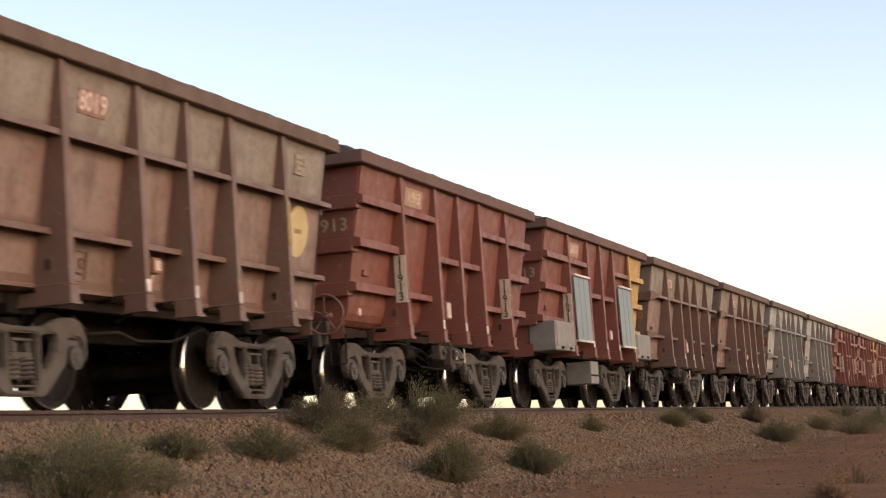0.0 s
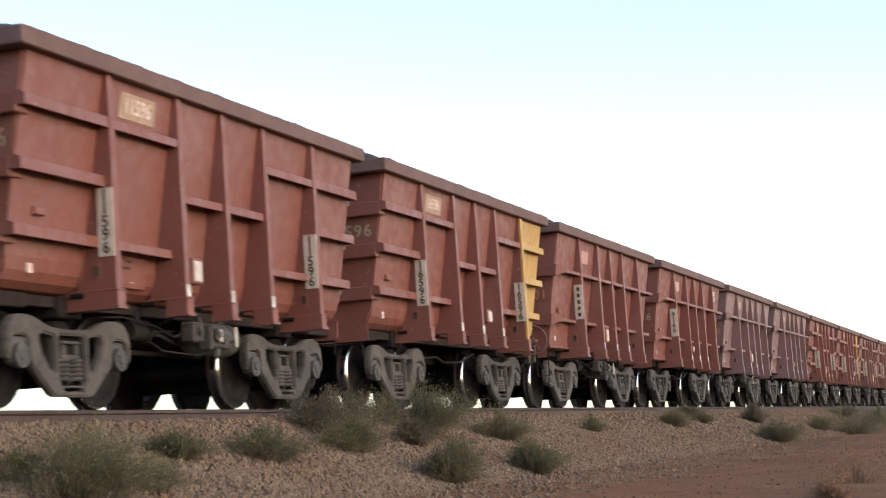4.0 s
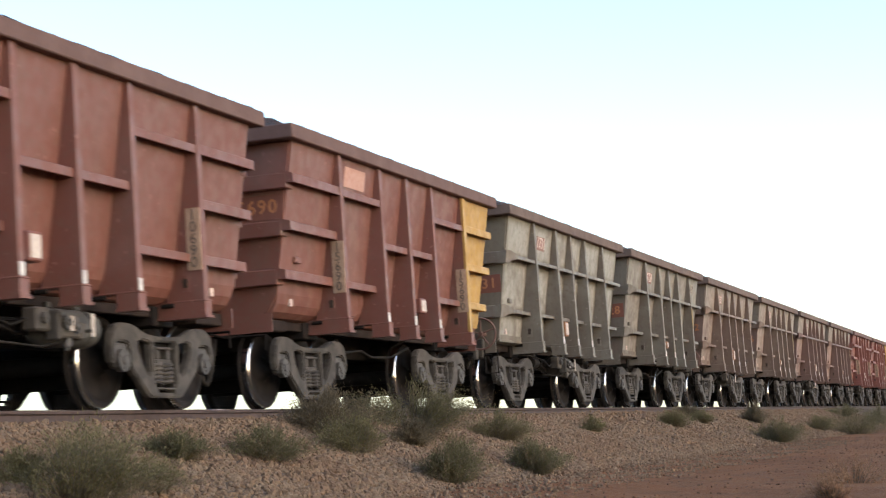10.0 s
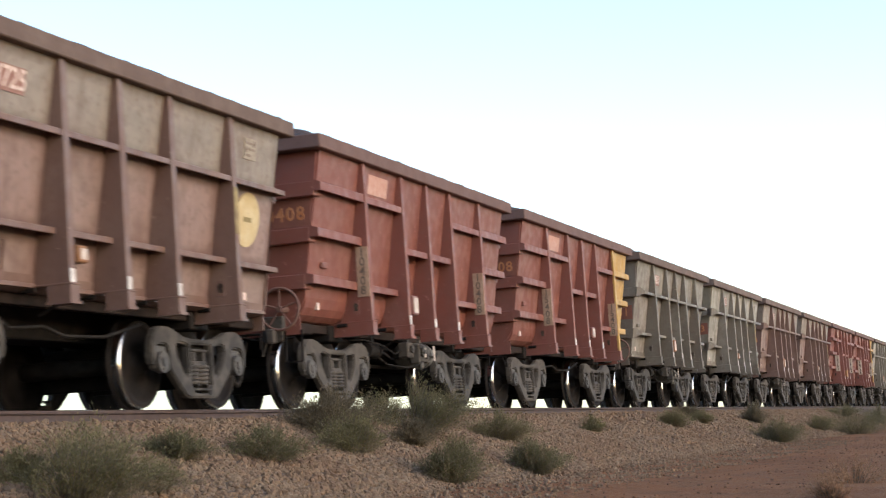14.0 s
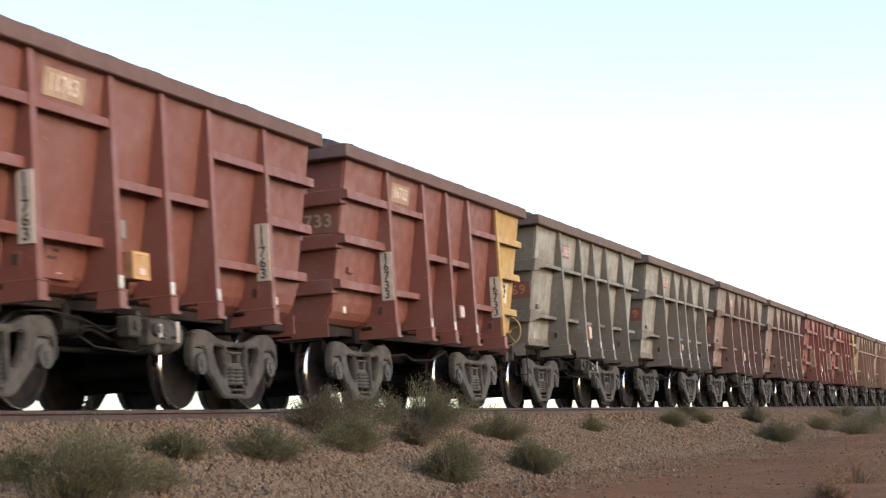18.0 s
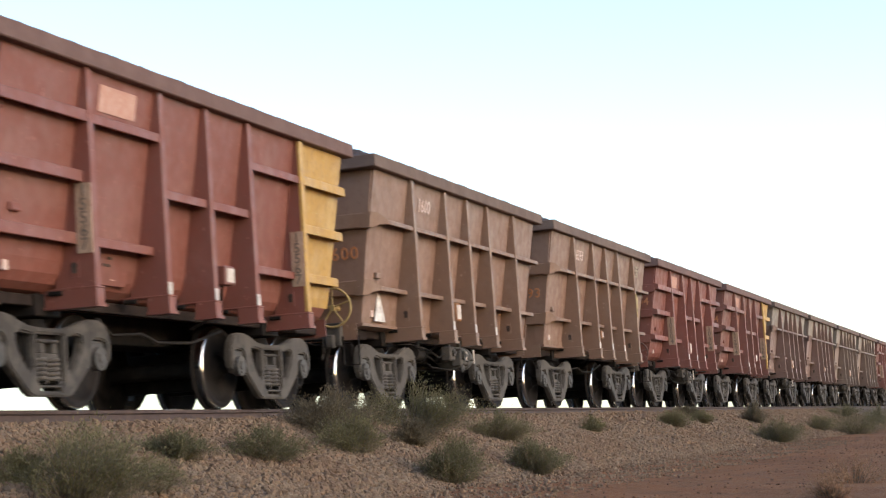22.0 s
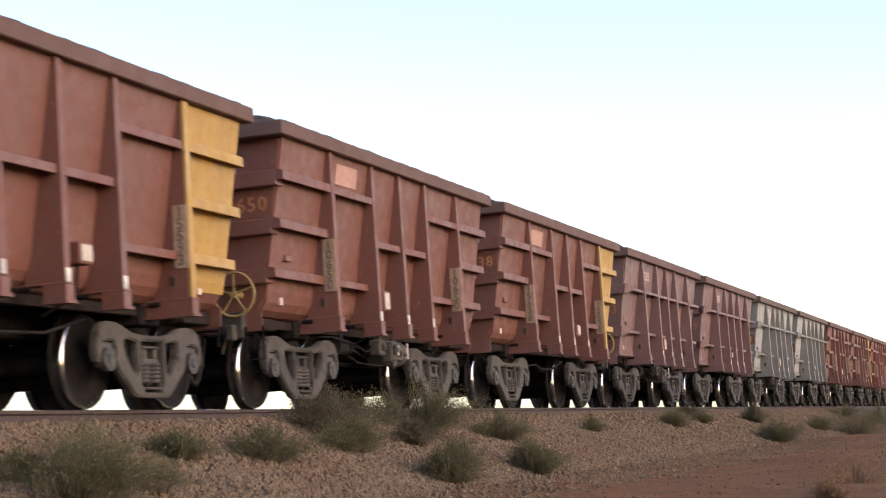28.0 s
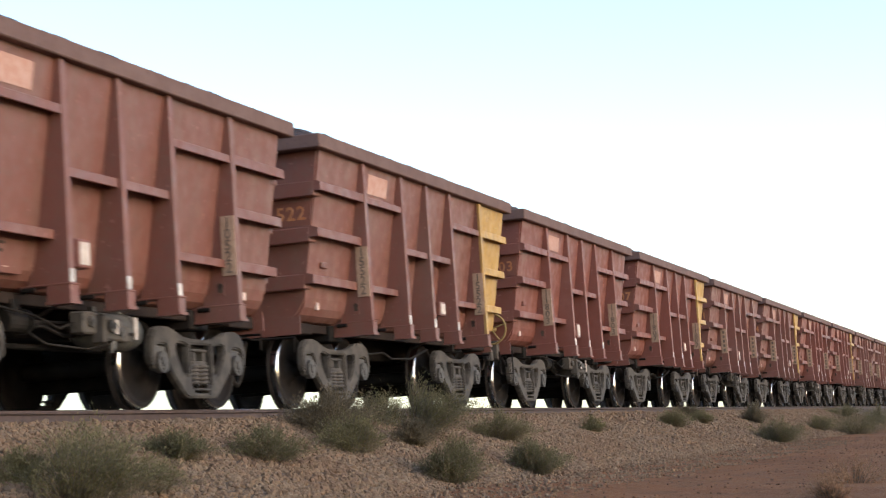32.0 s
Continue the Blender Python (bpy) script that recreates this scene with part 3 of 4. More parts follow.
def wheelset(parent, y):
    bm = bmesh.new()
    lathe(bm, [(-0.93, 0), (-0.93, 0.08), (-0.6, 0.1), (0.6, 0.1), (0.93, 0.08), (0.93, 0)], 16)
    axle = part("wheelset", bm, WHEEL, parent, "pair of steel wheels on an axle")
    axle.matrix_basis = pose(0, y, WHEEL_R)
    if not _wheel:
        bm = bmesh.new()
        prof = [(0.83, 0), (0.83, 0.085), (0.815, 0.12), (0.765, 0.15), (0.735, 0.20), (0.735, 0.32), (0.755, 0.385), (0.785, 0.40), (0.80, 0.41), (0.80, 0.455),
                (0.795, 0.466), (0.786, 0.474), (0.770, 0.4785), (0.750, 0.4825), (0.708, 0.485), (0.69, 0.49), (0.68, 0.512), (0.66, 0.512), (0.65, 0.49), (0.65, 0.40), (0.70, 0.37), (0.70, 0.16), (0.64, 0.12), (0.64, 0.0)]
        lathe(bm, prof, 64, material=[0] * 9 + [1] * 5 + [0] * 9)
        bmesh.ops.split_edges(bm, edges=[e for e in bm.edges if len({f.material_index for f in e.link_faces}) > 1])
        for k in range(4):
            b = k * math.tau / 4
            rod(bm, (0.80, 0.045 * math.cos(b), 0.045 * math.sin(b)), (0.845, 0.045 * math.cos(b), 0.045 * math.sin(b)), 0.012, 6)
        w = part("wheel", bm, [WHEEL, TREAD], axle)
        _wheel[0] = w.data
    else:
        mounted("wheel", _wheel[0], axle)
    mounted("wheel", _wheel[0], axle, at=pose(0, 0, 0, 0, 0, 180))


_ends = {}


def coupler(parent, s):
    """The automatic coupler, its lever and the hoses at one end; s is -1 for the front."""
    if s not in _ends:
        bm = bmesh.new()
        box(bm, -0.13, 0.13, *sorted((s * 4.02, s * 4.30)), 0.74, 0.98)
        box(bm, -0.19, 0.20, *sorted((s * 4.28, s * 4.56)), 0.70, 1.02)
        soften(bm, 0.03, 2)
        rod(bm, (0.10, s * 4.47, 0.66), (0.10, s * 4.47, 1.06), 0.05, 10)
        a = part("coupler", bm, DARK, parent, "near-black cast steel coupler")
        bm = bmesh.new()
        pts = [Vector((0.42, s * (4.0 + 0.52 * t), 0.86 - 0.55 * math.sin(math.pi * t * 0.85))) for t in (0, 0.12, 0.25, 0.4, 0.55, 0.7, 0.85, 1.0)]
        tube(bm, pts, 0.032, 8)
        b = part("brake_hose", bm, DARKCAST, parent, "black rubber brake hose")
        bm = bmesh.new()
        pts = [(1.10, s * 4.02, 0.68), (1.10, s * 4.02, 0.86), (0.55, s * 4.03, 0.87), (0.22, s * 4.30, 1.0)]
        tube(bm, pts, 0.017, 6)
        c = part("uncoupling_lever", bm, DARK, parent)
        _ends[s] = [(o.name.split(".")[0], o.data, o.get("label", "")) for o in (a, b, c)]
    else:
        for name, me, label in _ends[s]:
            mounted(name, me, parent, label)


def hull(kind, mat, thing):
    bm = bmesh.new()
    if kind == "A":
        outline = [(1.525, 3.195), (1.19, 1.13), (1.225, 1.12), (1.225, 1.085), (1.10, 1.06)]
    else:
        outline = [(1.525, 3.195), (1.255, 1.50), (1.235, 1.36), (1.20, 1.24), (1.14, 1.15), (1.05, 1.09), (0.9, 1.06)]
    prism(bm, outline + [(-x, z) for x, z in reversed(outline)], -BODY_END, BODY_END)
    edges = [e for e in bm.edges if abs(abs(e.verts[0].co.y) - BODY_END) < 1e-4 and abs(e.verts[0].co.y - e.verts[1].co.y) < 1e-4]
    bmesh.ops.bevel(bm, geom=edges, offset=0.03, segments=2, affect="EDGES")
    part("body", bm, mat, thing, "riveted sloping tub of weathered plate")


def post(y, s, mat, thing, foot_mat):
    bm = bmesh.new()
    w = 0.05
    deep = 0.95 if abs(y) > 2 else 1.36     # the bolsters reach right across, the others end in short feet
    o = [(1.50, 3.19), (1.575, 3.19), (1.585, 1.10), (1.10, 1.10), (side_x(1.12) - 0.03, 1.12)]
    prism(bm, [(s * x, z) for x, z in o], y - w, y + w)
    # a thin cap plate, and the cross bearer's end set back below it
    prism(bm, [(s * x, z) for x, z in [(1.61, 1.105), (1.61, 1.085), (1.0, 1.085), (1.0, 1.105)]], y - w - 0.03, y + w + 0.03)
    soften(bm, 0.006)
    low = prism(bm, [(s * x, z) for x, z in [(1.602, 1.088), (1.602, 0.925), (deep, 0.925), (deep, 1.088)]], y - w - 0.028, y + w + 0.02)
    low += prism(bm, [(s * x, z) for x, z in [(1.618, 0.94), (1.618, 0.912), (deep, 0.912), (deep, 0.94)]], y - w - 0.05, y + w + 0.04)
    for f in low:
        f.material_index = 1
    part("post", bm, [mat, foot_mat], thing)


def corner_cap(z, mat, thing):
    """Where the front end's band turns the corner and dies into the side ledge."""
    bm = bmesh.new()
    y0, y1 = -BODY_END - 0.10, -BODY_END + 0.34
    rings = []
    for y, lo, hi, out in ((y0, -0.075, 0.135, 0.06), (y0 + 0.12, -0.075, 0.135, 0.09), (y0 + 0.20, -0.03, 0.12, 0.105), (y1, 0.0, 0.062, 0.145)):
        rings.append([bm.verts.new((side_x(z + d) + e, y, z + d)) for d, e in ((lo, -0.06), (lo, out), (hi, out), (hi, -0.06))])
    for p, q in zip(rings, rings[1:]):
        for j in range(4):
            bm.faces.new((p[j], q[j], q[(j + 1) % 4], p[(j + 1) % 4]))
    bm.faces.new(rings[0])
    bm.faces.new(rings[-1][::-1])
    part("corner_cap", bm, mat, thing)


def ledge(y0, y1, z, high, s, mat, thing, out=1.565, sloped=False, reach=0.17):
    """A folded plate: a shelf with a turned-down lip, open underneath."""
    bm = bmesh.new()
    xi = side_x(z) - 0.04
    out = min(out, side_x(z) + reach)
    top = z + high + (0.05 if sloped else 0.012)
    prism(bm, [(s * x, h) for x, h in [(xi, top), (out, z + high), (out, z), (out - 0.014, z), (out - 0.014, z + high - 0.016), (xi, top - 0.02)]], y0, y1)
    for a, b in ((y0 - 0.002, y0 + 0.012), (y1 - 0.012, y1 + 0.002)):
        prism(bm, [(s * x, h) for x, h in [(xi, top - 0.001), (out - 0.001, z + high - 0.001), (out - 0.001, z + 0.001), (xi, z + 0.001)]], a, b)
    bmesh.ops.bevel(bm, geom=[e for e in bm.edges if all(abs(abs(v.co.x) - out) < 1e-4 for v in e.verts)], offset=0.006, segments=1, affect="EDGES")
    part("ledge", bm, mat, thing)


def end_band(z, high, s, mat, thing, out=0.1):
    bm = bmesh.new()
    x = side_x(z) + (0.04 if s < 0 else 0.005)
    prism(bm, [(-x, z), (x, z), (x + 0.01, z + high), (-x - 0.01, z + high)], *sorted((s * (BODY_END - 0.10), s * (BODY_END + (out if s < 0 else 0.06)))))
    soften(bm, 0.012)
    part("end_band", bm, mat, thing)


def rim(mat, thing):
    """A box section all round the tub's mouth."""
    bm = bmesh.new()
    loops = []
    for z, i in ((RIM_Z, 0), (RIM_T, 0), (RIM_T, 0.14), (RIM_Z, 0.14)):
        x, y = RIM_X - i, RIM_END - i * 1.5
        loops.append([bm.verts.new(p) for p in ((x, -y, z), (x, y, z), (-x, y, z), (-x, -y, z))])
    for p, q in zip(loops, loops[1:] + loops[:1]):
        for j in range(4):
            bm.faces.new((p[j], p[(j + 1) % 4], q[(j + 1) % 4], q[j]))
    soften(bm, 0.012)
    part("top_rim", bm, mat, thing, "dented steel rim dusted with red ore")


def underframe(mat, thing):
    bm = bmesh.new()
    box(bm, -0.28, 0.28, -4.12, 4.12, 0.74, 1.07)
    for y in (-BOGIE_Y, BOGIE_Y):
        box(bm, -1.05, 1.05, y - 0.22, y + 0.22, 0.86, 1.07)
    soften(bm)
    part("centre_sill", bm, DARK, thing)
    # the sills' dark colour includes the shade below the tub
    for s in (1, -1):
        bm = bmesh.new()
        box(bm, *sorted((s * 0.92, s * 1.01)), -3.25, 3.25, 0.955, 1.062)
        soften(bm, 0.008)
        part("side_sill", bm, GRIME_SHADE, thing)
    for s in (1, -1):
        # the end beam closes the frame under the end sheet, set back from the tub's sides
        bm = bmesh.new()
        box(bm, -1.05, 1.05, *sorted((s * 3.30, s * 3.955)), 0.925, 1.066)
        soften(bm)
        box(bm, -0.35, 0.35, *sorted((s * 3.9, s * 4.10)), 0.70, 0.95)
        part("end_beam", bm, GRIME_SHADE, thing)
        bm = bmesh.new()
        box(bm, -1.17, 1.17, *sorted((s * 3.957, s * 3.975)), 0.90, 1.12)
        part("end_apron", bm, mat, thing)
    # short dark drain stubs in front of each post
    for y in POSTS:
        bm = bmesh.new()
        rod(bm, (1.10, y - 0.09, 1.062), (1.24, y - 0.09, 1.062), 0.024, 10)
        part("drain_stub", bm, DARK, thing)


def brake_pipe(thing):
    """The train pipe with its bends, hung under the frame."""
    bm = bmesh.new()
    pts = [(0.95, -1.45, 0.90), (0.95, -1.15, 0.74), (0.95, -0.55, 0.78), (0.95, -0.2, 0.70), (0.95, 0.6, 0.72), (0.95, 1.35, 0.88)]
    tube(bm, pts, 0.018, 6)
    part("brake_pipe", bm, DARKCAST, thing, "bent steel brake pipe")


def side_details(mat, thing, kind):
    for y in (-1.06, 0.0, 1.06):
        bm = bmesh.new()
        box(bm, 1.580, 1.592, y - 0.046, y + 0.036, 1.112, 1.235)
        part("reflector", bm, WHITE, thing, "small white reflector")
    for y in (-2.5, 2.5):
        bm = bmesh.new()
        box(bm, 1.325, 1.415, y - 0.058, y - 0.045, 1.20, 1.37)
        slot = part("jacking_slot", bm, mat, thing)
        # the keyhole's inner shade is a thin dark plate laid on the slot
        bm = bmesh.new()
        box(bm, 1.345, 1.395, y - 0.066, y - 0.058, 1.24, 1.31)
        rod(bm, (1.37, y - 0.066, 1.31), (1.37, y - 0.058, 1.31), 0.032, 10)
        part("hole", bm, MARK_BLACK, slot)
    for y, z in ((-3.5, 1.22), (-2.1 if kind == "A" else -1.60, 1.2 if kind == "A" else 1.245), (3.36, 1.22)):
        bm = bmesh.new()
        x = side_x(z)
        box(bm, x - 0.01, x + 0.02, y - 0.042, y + 0.042, z, z + 0.09)
        part("tag_plate", bm, NUMBERS if y != -2.1 else mat, thing, "little white tag" if y != -2.1 else "")
    if kind == "B":
        # an access plate with two slots, between the first posts
        bm = bmesh.new()
        prism(bm, [(side_x(1.20) - 0.01, 1.19), (side_x(1.20) + 0.018, 1.19), (side_x(1.5) + 0.014, 1.50), (side_x(1.5) - 0.01, 1.50)], -1.90, -1.33)
        soften(bm, 0.006)
        door = part("access_plate", bm, mat, thing)
        # the slots are raised dark bars, their inner shade put in as colour
        bm = bmesh.new()
        for y, z, w in ((-1.70, 1.455, 0.04), (-1.75, 1.385, 0.07)):
            box(bm, side_x(z) + 0.008, side_x(z) + 0.026, y - w, y + w, z - 0.012, z + 0.014)
        part("slot", bm, MARK_BLACK, door)
    if kind == "A":
        bm = bmesh.new()
        for z0, z1, w in ((1.20, 1.22, 0.13), (1.48, 1.50, 0.13)):
            box(bm, side_x(z0) - 0.01, side_x(z0) + 0.02, -1.78 - w, -1.78 + w, z0, z1)
        for y in (-1.91, -1.67):
            prism(bm, [(side_x(1.20) - 0.01, 1.20), (side_x(1.20) + 0.02, 1.20), (side_x(1.5) + 0.02, 1.50), (side_x(1.5) - 0.01, 1.50)], y, y + 0.02)
        hatch = part("hatch_frame", bm, mat, thing)
        # the lapped strip along the foot of the side sheet
        bm = bmesh.new()
        prism(bm, [(side_x(1.126) + 0.012, 1.126), (side_x(1.205) + 0.012, 1.205), (side_x(1.205) - 0.01, 1.205), (side_x(1.126) - 0.01, 1.126)], -BODY_END + 0.01, BODY_END - 0.01)
        part("lap_strip", bm, mat, thing)
        bm = bmesh.new()
        ring(bm, (side_x(1.37) + 0.02, -1.76, 1.37), 0.048, 0.009, 16, 6, "X")
        box(bm, side_x(1.28) - 0.01, side_x(1.28) + 0.022, -1.80, -1.72, 1.265, 1.285)
        part("hatch_loop", bm, mat, hatch)
    else:
        # a small riveted door with a latch bar, low in the second bay
        bm = bmesh.new()
        prism(bm, [(side_x(1.14) - 0.01, 1.14), (side_x(1.14) + 0.018, 1.14), (side_x(1.46) + 0.018, 1.46), (side_x(1.46) - 0.01, 1.46)], -2.28, -1.98)
        soften(bm, 0.006)
        door = part("clean_out_door", bm, mat, thing)
        bm = bmesh.new()
        box(bm, side_x(1.30), side_x(1.30) + 0.035, -2.25, -2.10, 1.285, 1.315)
        part("latch_bar", bm, MARK_BLACK, door)
        bm = bmesh.new()
        box(bm, side_x(1.13), side_x(1.13) + 0.03, -2.26, -2.06, 1.118, 1.138)
        part("hinge", bm, MARK_BLACK, door)
    bm = bmesh.new()
    x = side_x(1.75)
    box(bm, x - 0.02, x + 0.05, -3.55, -3.38, 1.74, 1.82)
    soften(bm, 0.01)
    part("bracket", bm, mat, thing)


_boxes = {}


def control_box(thing, kind, large):
    """A small valve box beside a post; every other wagon has the larger one."""
    key = (kind, large)
    if key not in _boxes:
        y0, y1, z0, z1 = (-0.97, -0.75, 1.25, 1.52) if large else (0.20, 0.43, 1.29, 1.50) if kind == "B" else (-0.955, -0.80, 1.30, 1.46)
        bm = bmesh.new()
        box(bm, 1.36, 1.60, y0, y1, z0, z1)
        soften(bm, 0.012)
        cb = part("control_box", bm, BOXORANGE if kind == "A" else PAINT["red"], thing)
        bm = bmesh.new()
        box(bm, 1.602, 1.610, y0 + 0.025, y1 - 0.025, z0 + 0.03, z1 - 0.03)
        fp = part("face_plate", bm, FACE, cb, "worn white face plate")
        bm = bmesh.new()
        y = (y0 + y1) / 2
        rod(bm, (1.5, y, z0 + 0.02), (1.46, y, 0.98), 0.016, 6)
        rod(bm, (1.46, y, 1.0), (1.1, y, 0.85), 0.016, 6)
        co = part("conduit", bm, DARK, cb)
        _boxes[key] = (cb.data, fp.data, co.data)
    else:
        cb = mounted("control_box", _boxes[key][0], thing)
        mounted("face_plate", _boxes[key][1], cb, "worn white face plate")
        mounted("conduit", _boxes[key][2], cb)


def orange_box(thing):
    """A deep orange equipment box with a yellow framed front, beside the second post."""
    bm = bmesh.new()
    box(bm, 1.36, 1.665, -0.985, -0.66, 1.20, 1.47)
    soften(bm, 0.012)
    b = part("equipment_box", bm, BOXORANGE, thing, "deep orange equipment box")
    for y0, y1, z0, z1 in ((-0.985, -0.66, 1.44, 1.47), (-0.985, -0.66, 1.20, 1.23), (-0.985, -0.955, 1.23, 1.44), (-0.69, -0.66, 1.23, 1.44)):
        bm = bmesh.new()
        box(bm, 1.667, 1.682, y0, y1, z0, z1)
        part("frame_strip", bm, AMBER, b, "amber frame strip")
    bm = bmesh.new()
    box(bm, 1.667, 1.676, -0.953, -0.692, 1.232, 1.438)
    part("cover", bm, BOXAMBER, b, "faded amber cover")
    bm = bmesh.new()
    box(bm, 1.677, 1.681, -0.86, -0.74, 1.25, 1.31)
    part("tag_plate", bm, NUMBERS, b, "little white tag")
    bm = bmesh.new()
    z = 1.76
    box(bm, side_x(z) + 0.018, side_x(z) + 0.026, -0.57, -0.45, z - 0.09, z + 0.09)
    part("decal", bm, BOXGREY, thing, "small pale blue-grey label")
    bm = bmesh.new()
    tube(bm, [(1.52, -0.82, 1.205), (1.50, -0.82, 1.05), (1.42, -0.80, 0.98), (1.20, -0.6, 0.88)], 0.018, 6)
    part("conduit", bm, DARK, b)


def brake_gear(thing):
    """Air reservoir, valve block, brake cylinder and their brackets, hung under the middle of every other wagon."""
    bm = bmesh.new()
    lathe(bm, [(-0.52, 0), (-0.515, 0.07), (-0.49, 0.125), (-0.44, 0.168), (-0.36, 0.185), (0.36, 0.185), (0.44, 0.168), (0.49, 0.125), (0.515, 0.07), (0.52, 0)], 28)
    bmesh.ops.transform(bm, matrix=pose(1.03, 0.50, 0.76, 0, 0, 90), verts=bm.verts)
    for y in (0.22, 0.74):
        ring(bm, (1.03, y, 0.76), 0.187, 0.011, 24, 6, "Y")
        box(bm, 1.0, 1.06, y - 0.03, y + 0.03, 0.93, 1.0)
    part("brake_reservoir", bm, TANKGREY, thing, "dusty grey brake air reservoir")
    # the valve block: a stack of flanged castings with caps and unions
    bm = bmesh.new()
    box(bm, 1.19, 1.30, 0.02, 0.36, 0.64, 0.86)
    box(bm, 1.08, 1.24, -0.30, -0.06, 0.70, 0.92)
    box(bm, 1.17, 1.32, -0.05, 0.01, 0.61, 0.89)
    box(bm, 1.20, 1.29, 0.38, 0.50, 0.63, 0.80)
    soften(bm, 0.018)
    part("brake_valve", bm, CAST, thing, "dusty brake valve block with pipe unions")
    for p, q, r in (((1.30, 0.10, 0.78), (1.345, 0.10, 0.78), 0.07), ((1.24, -0.18, 0.82), (1.275, -0.18, 0.82), 0.055), ((1.24, 0.22, 0.64), (1.24, 0.22, 0.56), 0.045), ((1.30, 0.27, 0.73), (1.34, 0.27, 0.73), 0.045)):
        bm = bmesh.new()
        rod(bm, p, q, r, 12)
        rod(bm, q, Vector(q) + (Vector(q) - Vector(p)) * 0.4, r * 0.5, 8)
        part("valve_cap", bm, CAP, thing)
    for y, z0, z1 in ((0.53, 0.66, 0.88), (0.15, 0.70, 0.84)):
        bm = bmesh.new()
        box(bm, 1.335, 1.35, y - 0.025, y + 0.025, z0, z1)
        part("release_strap", bm, FACE, thing, "pale metal release strap")
    bm = bmesh.new()
    box(bm, 1.25, 1.345, 0.505, 0.555, 0.70, 0.73)
    box(bm, 1.25, 1.345, 0.125, 0.175, 0.755, 0.785)
    part("strap_bracket", bm, CAST, thing)
    bm = bmesh.new()
    rod(bm, (0.98, -1.30, 0.80), (0.98, -0.98, 0.80), 0.10, 16)
    rod(bm, (0.98, -0.98, 0.80), (0.98, -0.93, 0.80), 0.12, 16)
    rod(bm, (0.98, -0.93, 0.80), (0.98, -0.70, 0.80), 0.028, 8)
    box(bm, 0.93, 1.03, -1.20, -1.08, 0.88, 1.0)
    part("brake_cylinder", bm, DARKCAST, thing, "small brake cylinder")
    bm = bmesh.new()
    pts = [(1.13, -0.26, 0.82), (1.15, -0.60, 0.74), (1.15, -1.0, 0.84), (1.05, -1.5, 0.92), (0.9, -1.75, 0.92)]
    tube(bm, pts, 0.012, 6)
    part("air_pipe", bm, DARKCAST, thing)
    bm = bmesh.new()
    pts = [(1.24, 0.20, 0.62), (1.16, -0.10, 0.56), (1.06, -0.70, 0.60), (0.98, -0.95, 0.74)]
    tube(bm, pts, 0.012, 6)
    part("air_pipe", bm, DARKCAST, thing)
    for p, q, r in (((0.85, -1.7, 0.80), (0.85, 1.5, 0.88), 0.02), ((0.6, -1.8, 0.62), (0.6, 1.8, 0.62), 0.03)):
        bm = bmesh.new()
        rod(bm, p, q, r, 6)
        part("brake_rod", bm, DARK, thing)


def hand_wheel(thing, mat, label, x, z):
    y, c = -4.13, (x, -4.13, z)
    bm = bmesh.new()
    ring(bm, c, 0.26, 0.017, 32, 8, "Y")
    for k in range(5):
        b = k * math.tau / 5 + 0.3
        rod(bm, c, (c[0] + 0.26 * math.cos(b), y, c[2] + 0.26 * math.sin(b)), 0.012, 6)
    rod(bm, (c[0], y - 0.03, c[2]), (c[0], y + 0.21, c[2]), 0.04, 10)
    part("hand_wheel", bm, mat, thing, label)
    bm = bmesh.new()
    box(bm, 0.70, 0.98, -4.10, -3.98, 0.82, 1.14)
    box(bm, 0.80, 0.90, -4.20, -4.08, 0.80, 0.98)
    soften(bm, 0.015)
    rod(bm, (0.74, -4.06, 0.84), (0.66, -4.02, 0.66), 0.018, 6)
    part("hand_brake_box", bm, CAST, thing, "dusty hand brake gear box")


def end_steps(thing, mat):
    bm = bmesh.new()
    pts = [(1.0, -4.06, 0.95), (1.0, -4.06, 0.56), (1.22, -4.06, 0.56), (1.22, -4.06, 0.95)]
    tube(bm, pts, 0.016)
    part("step_iron", bm, mat, thing)


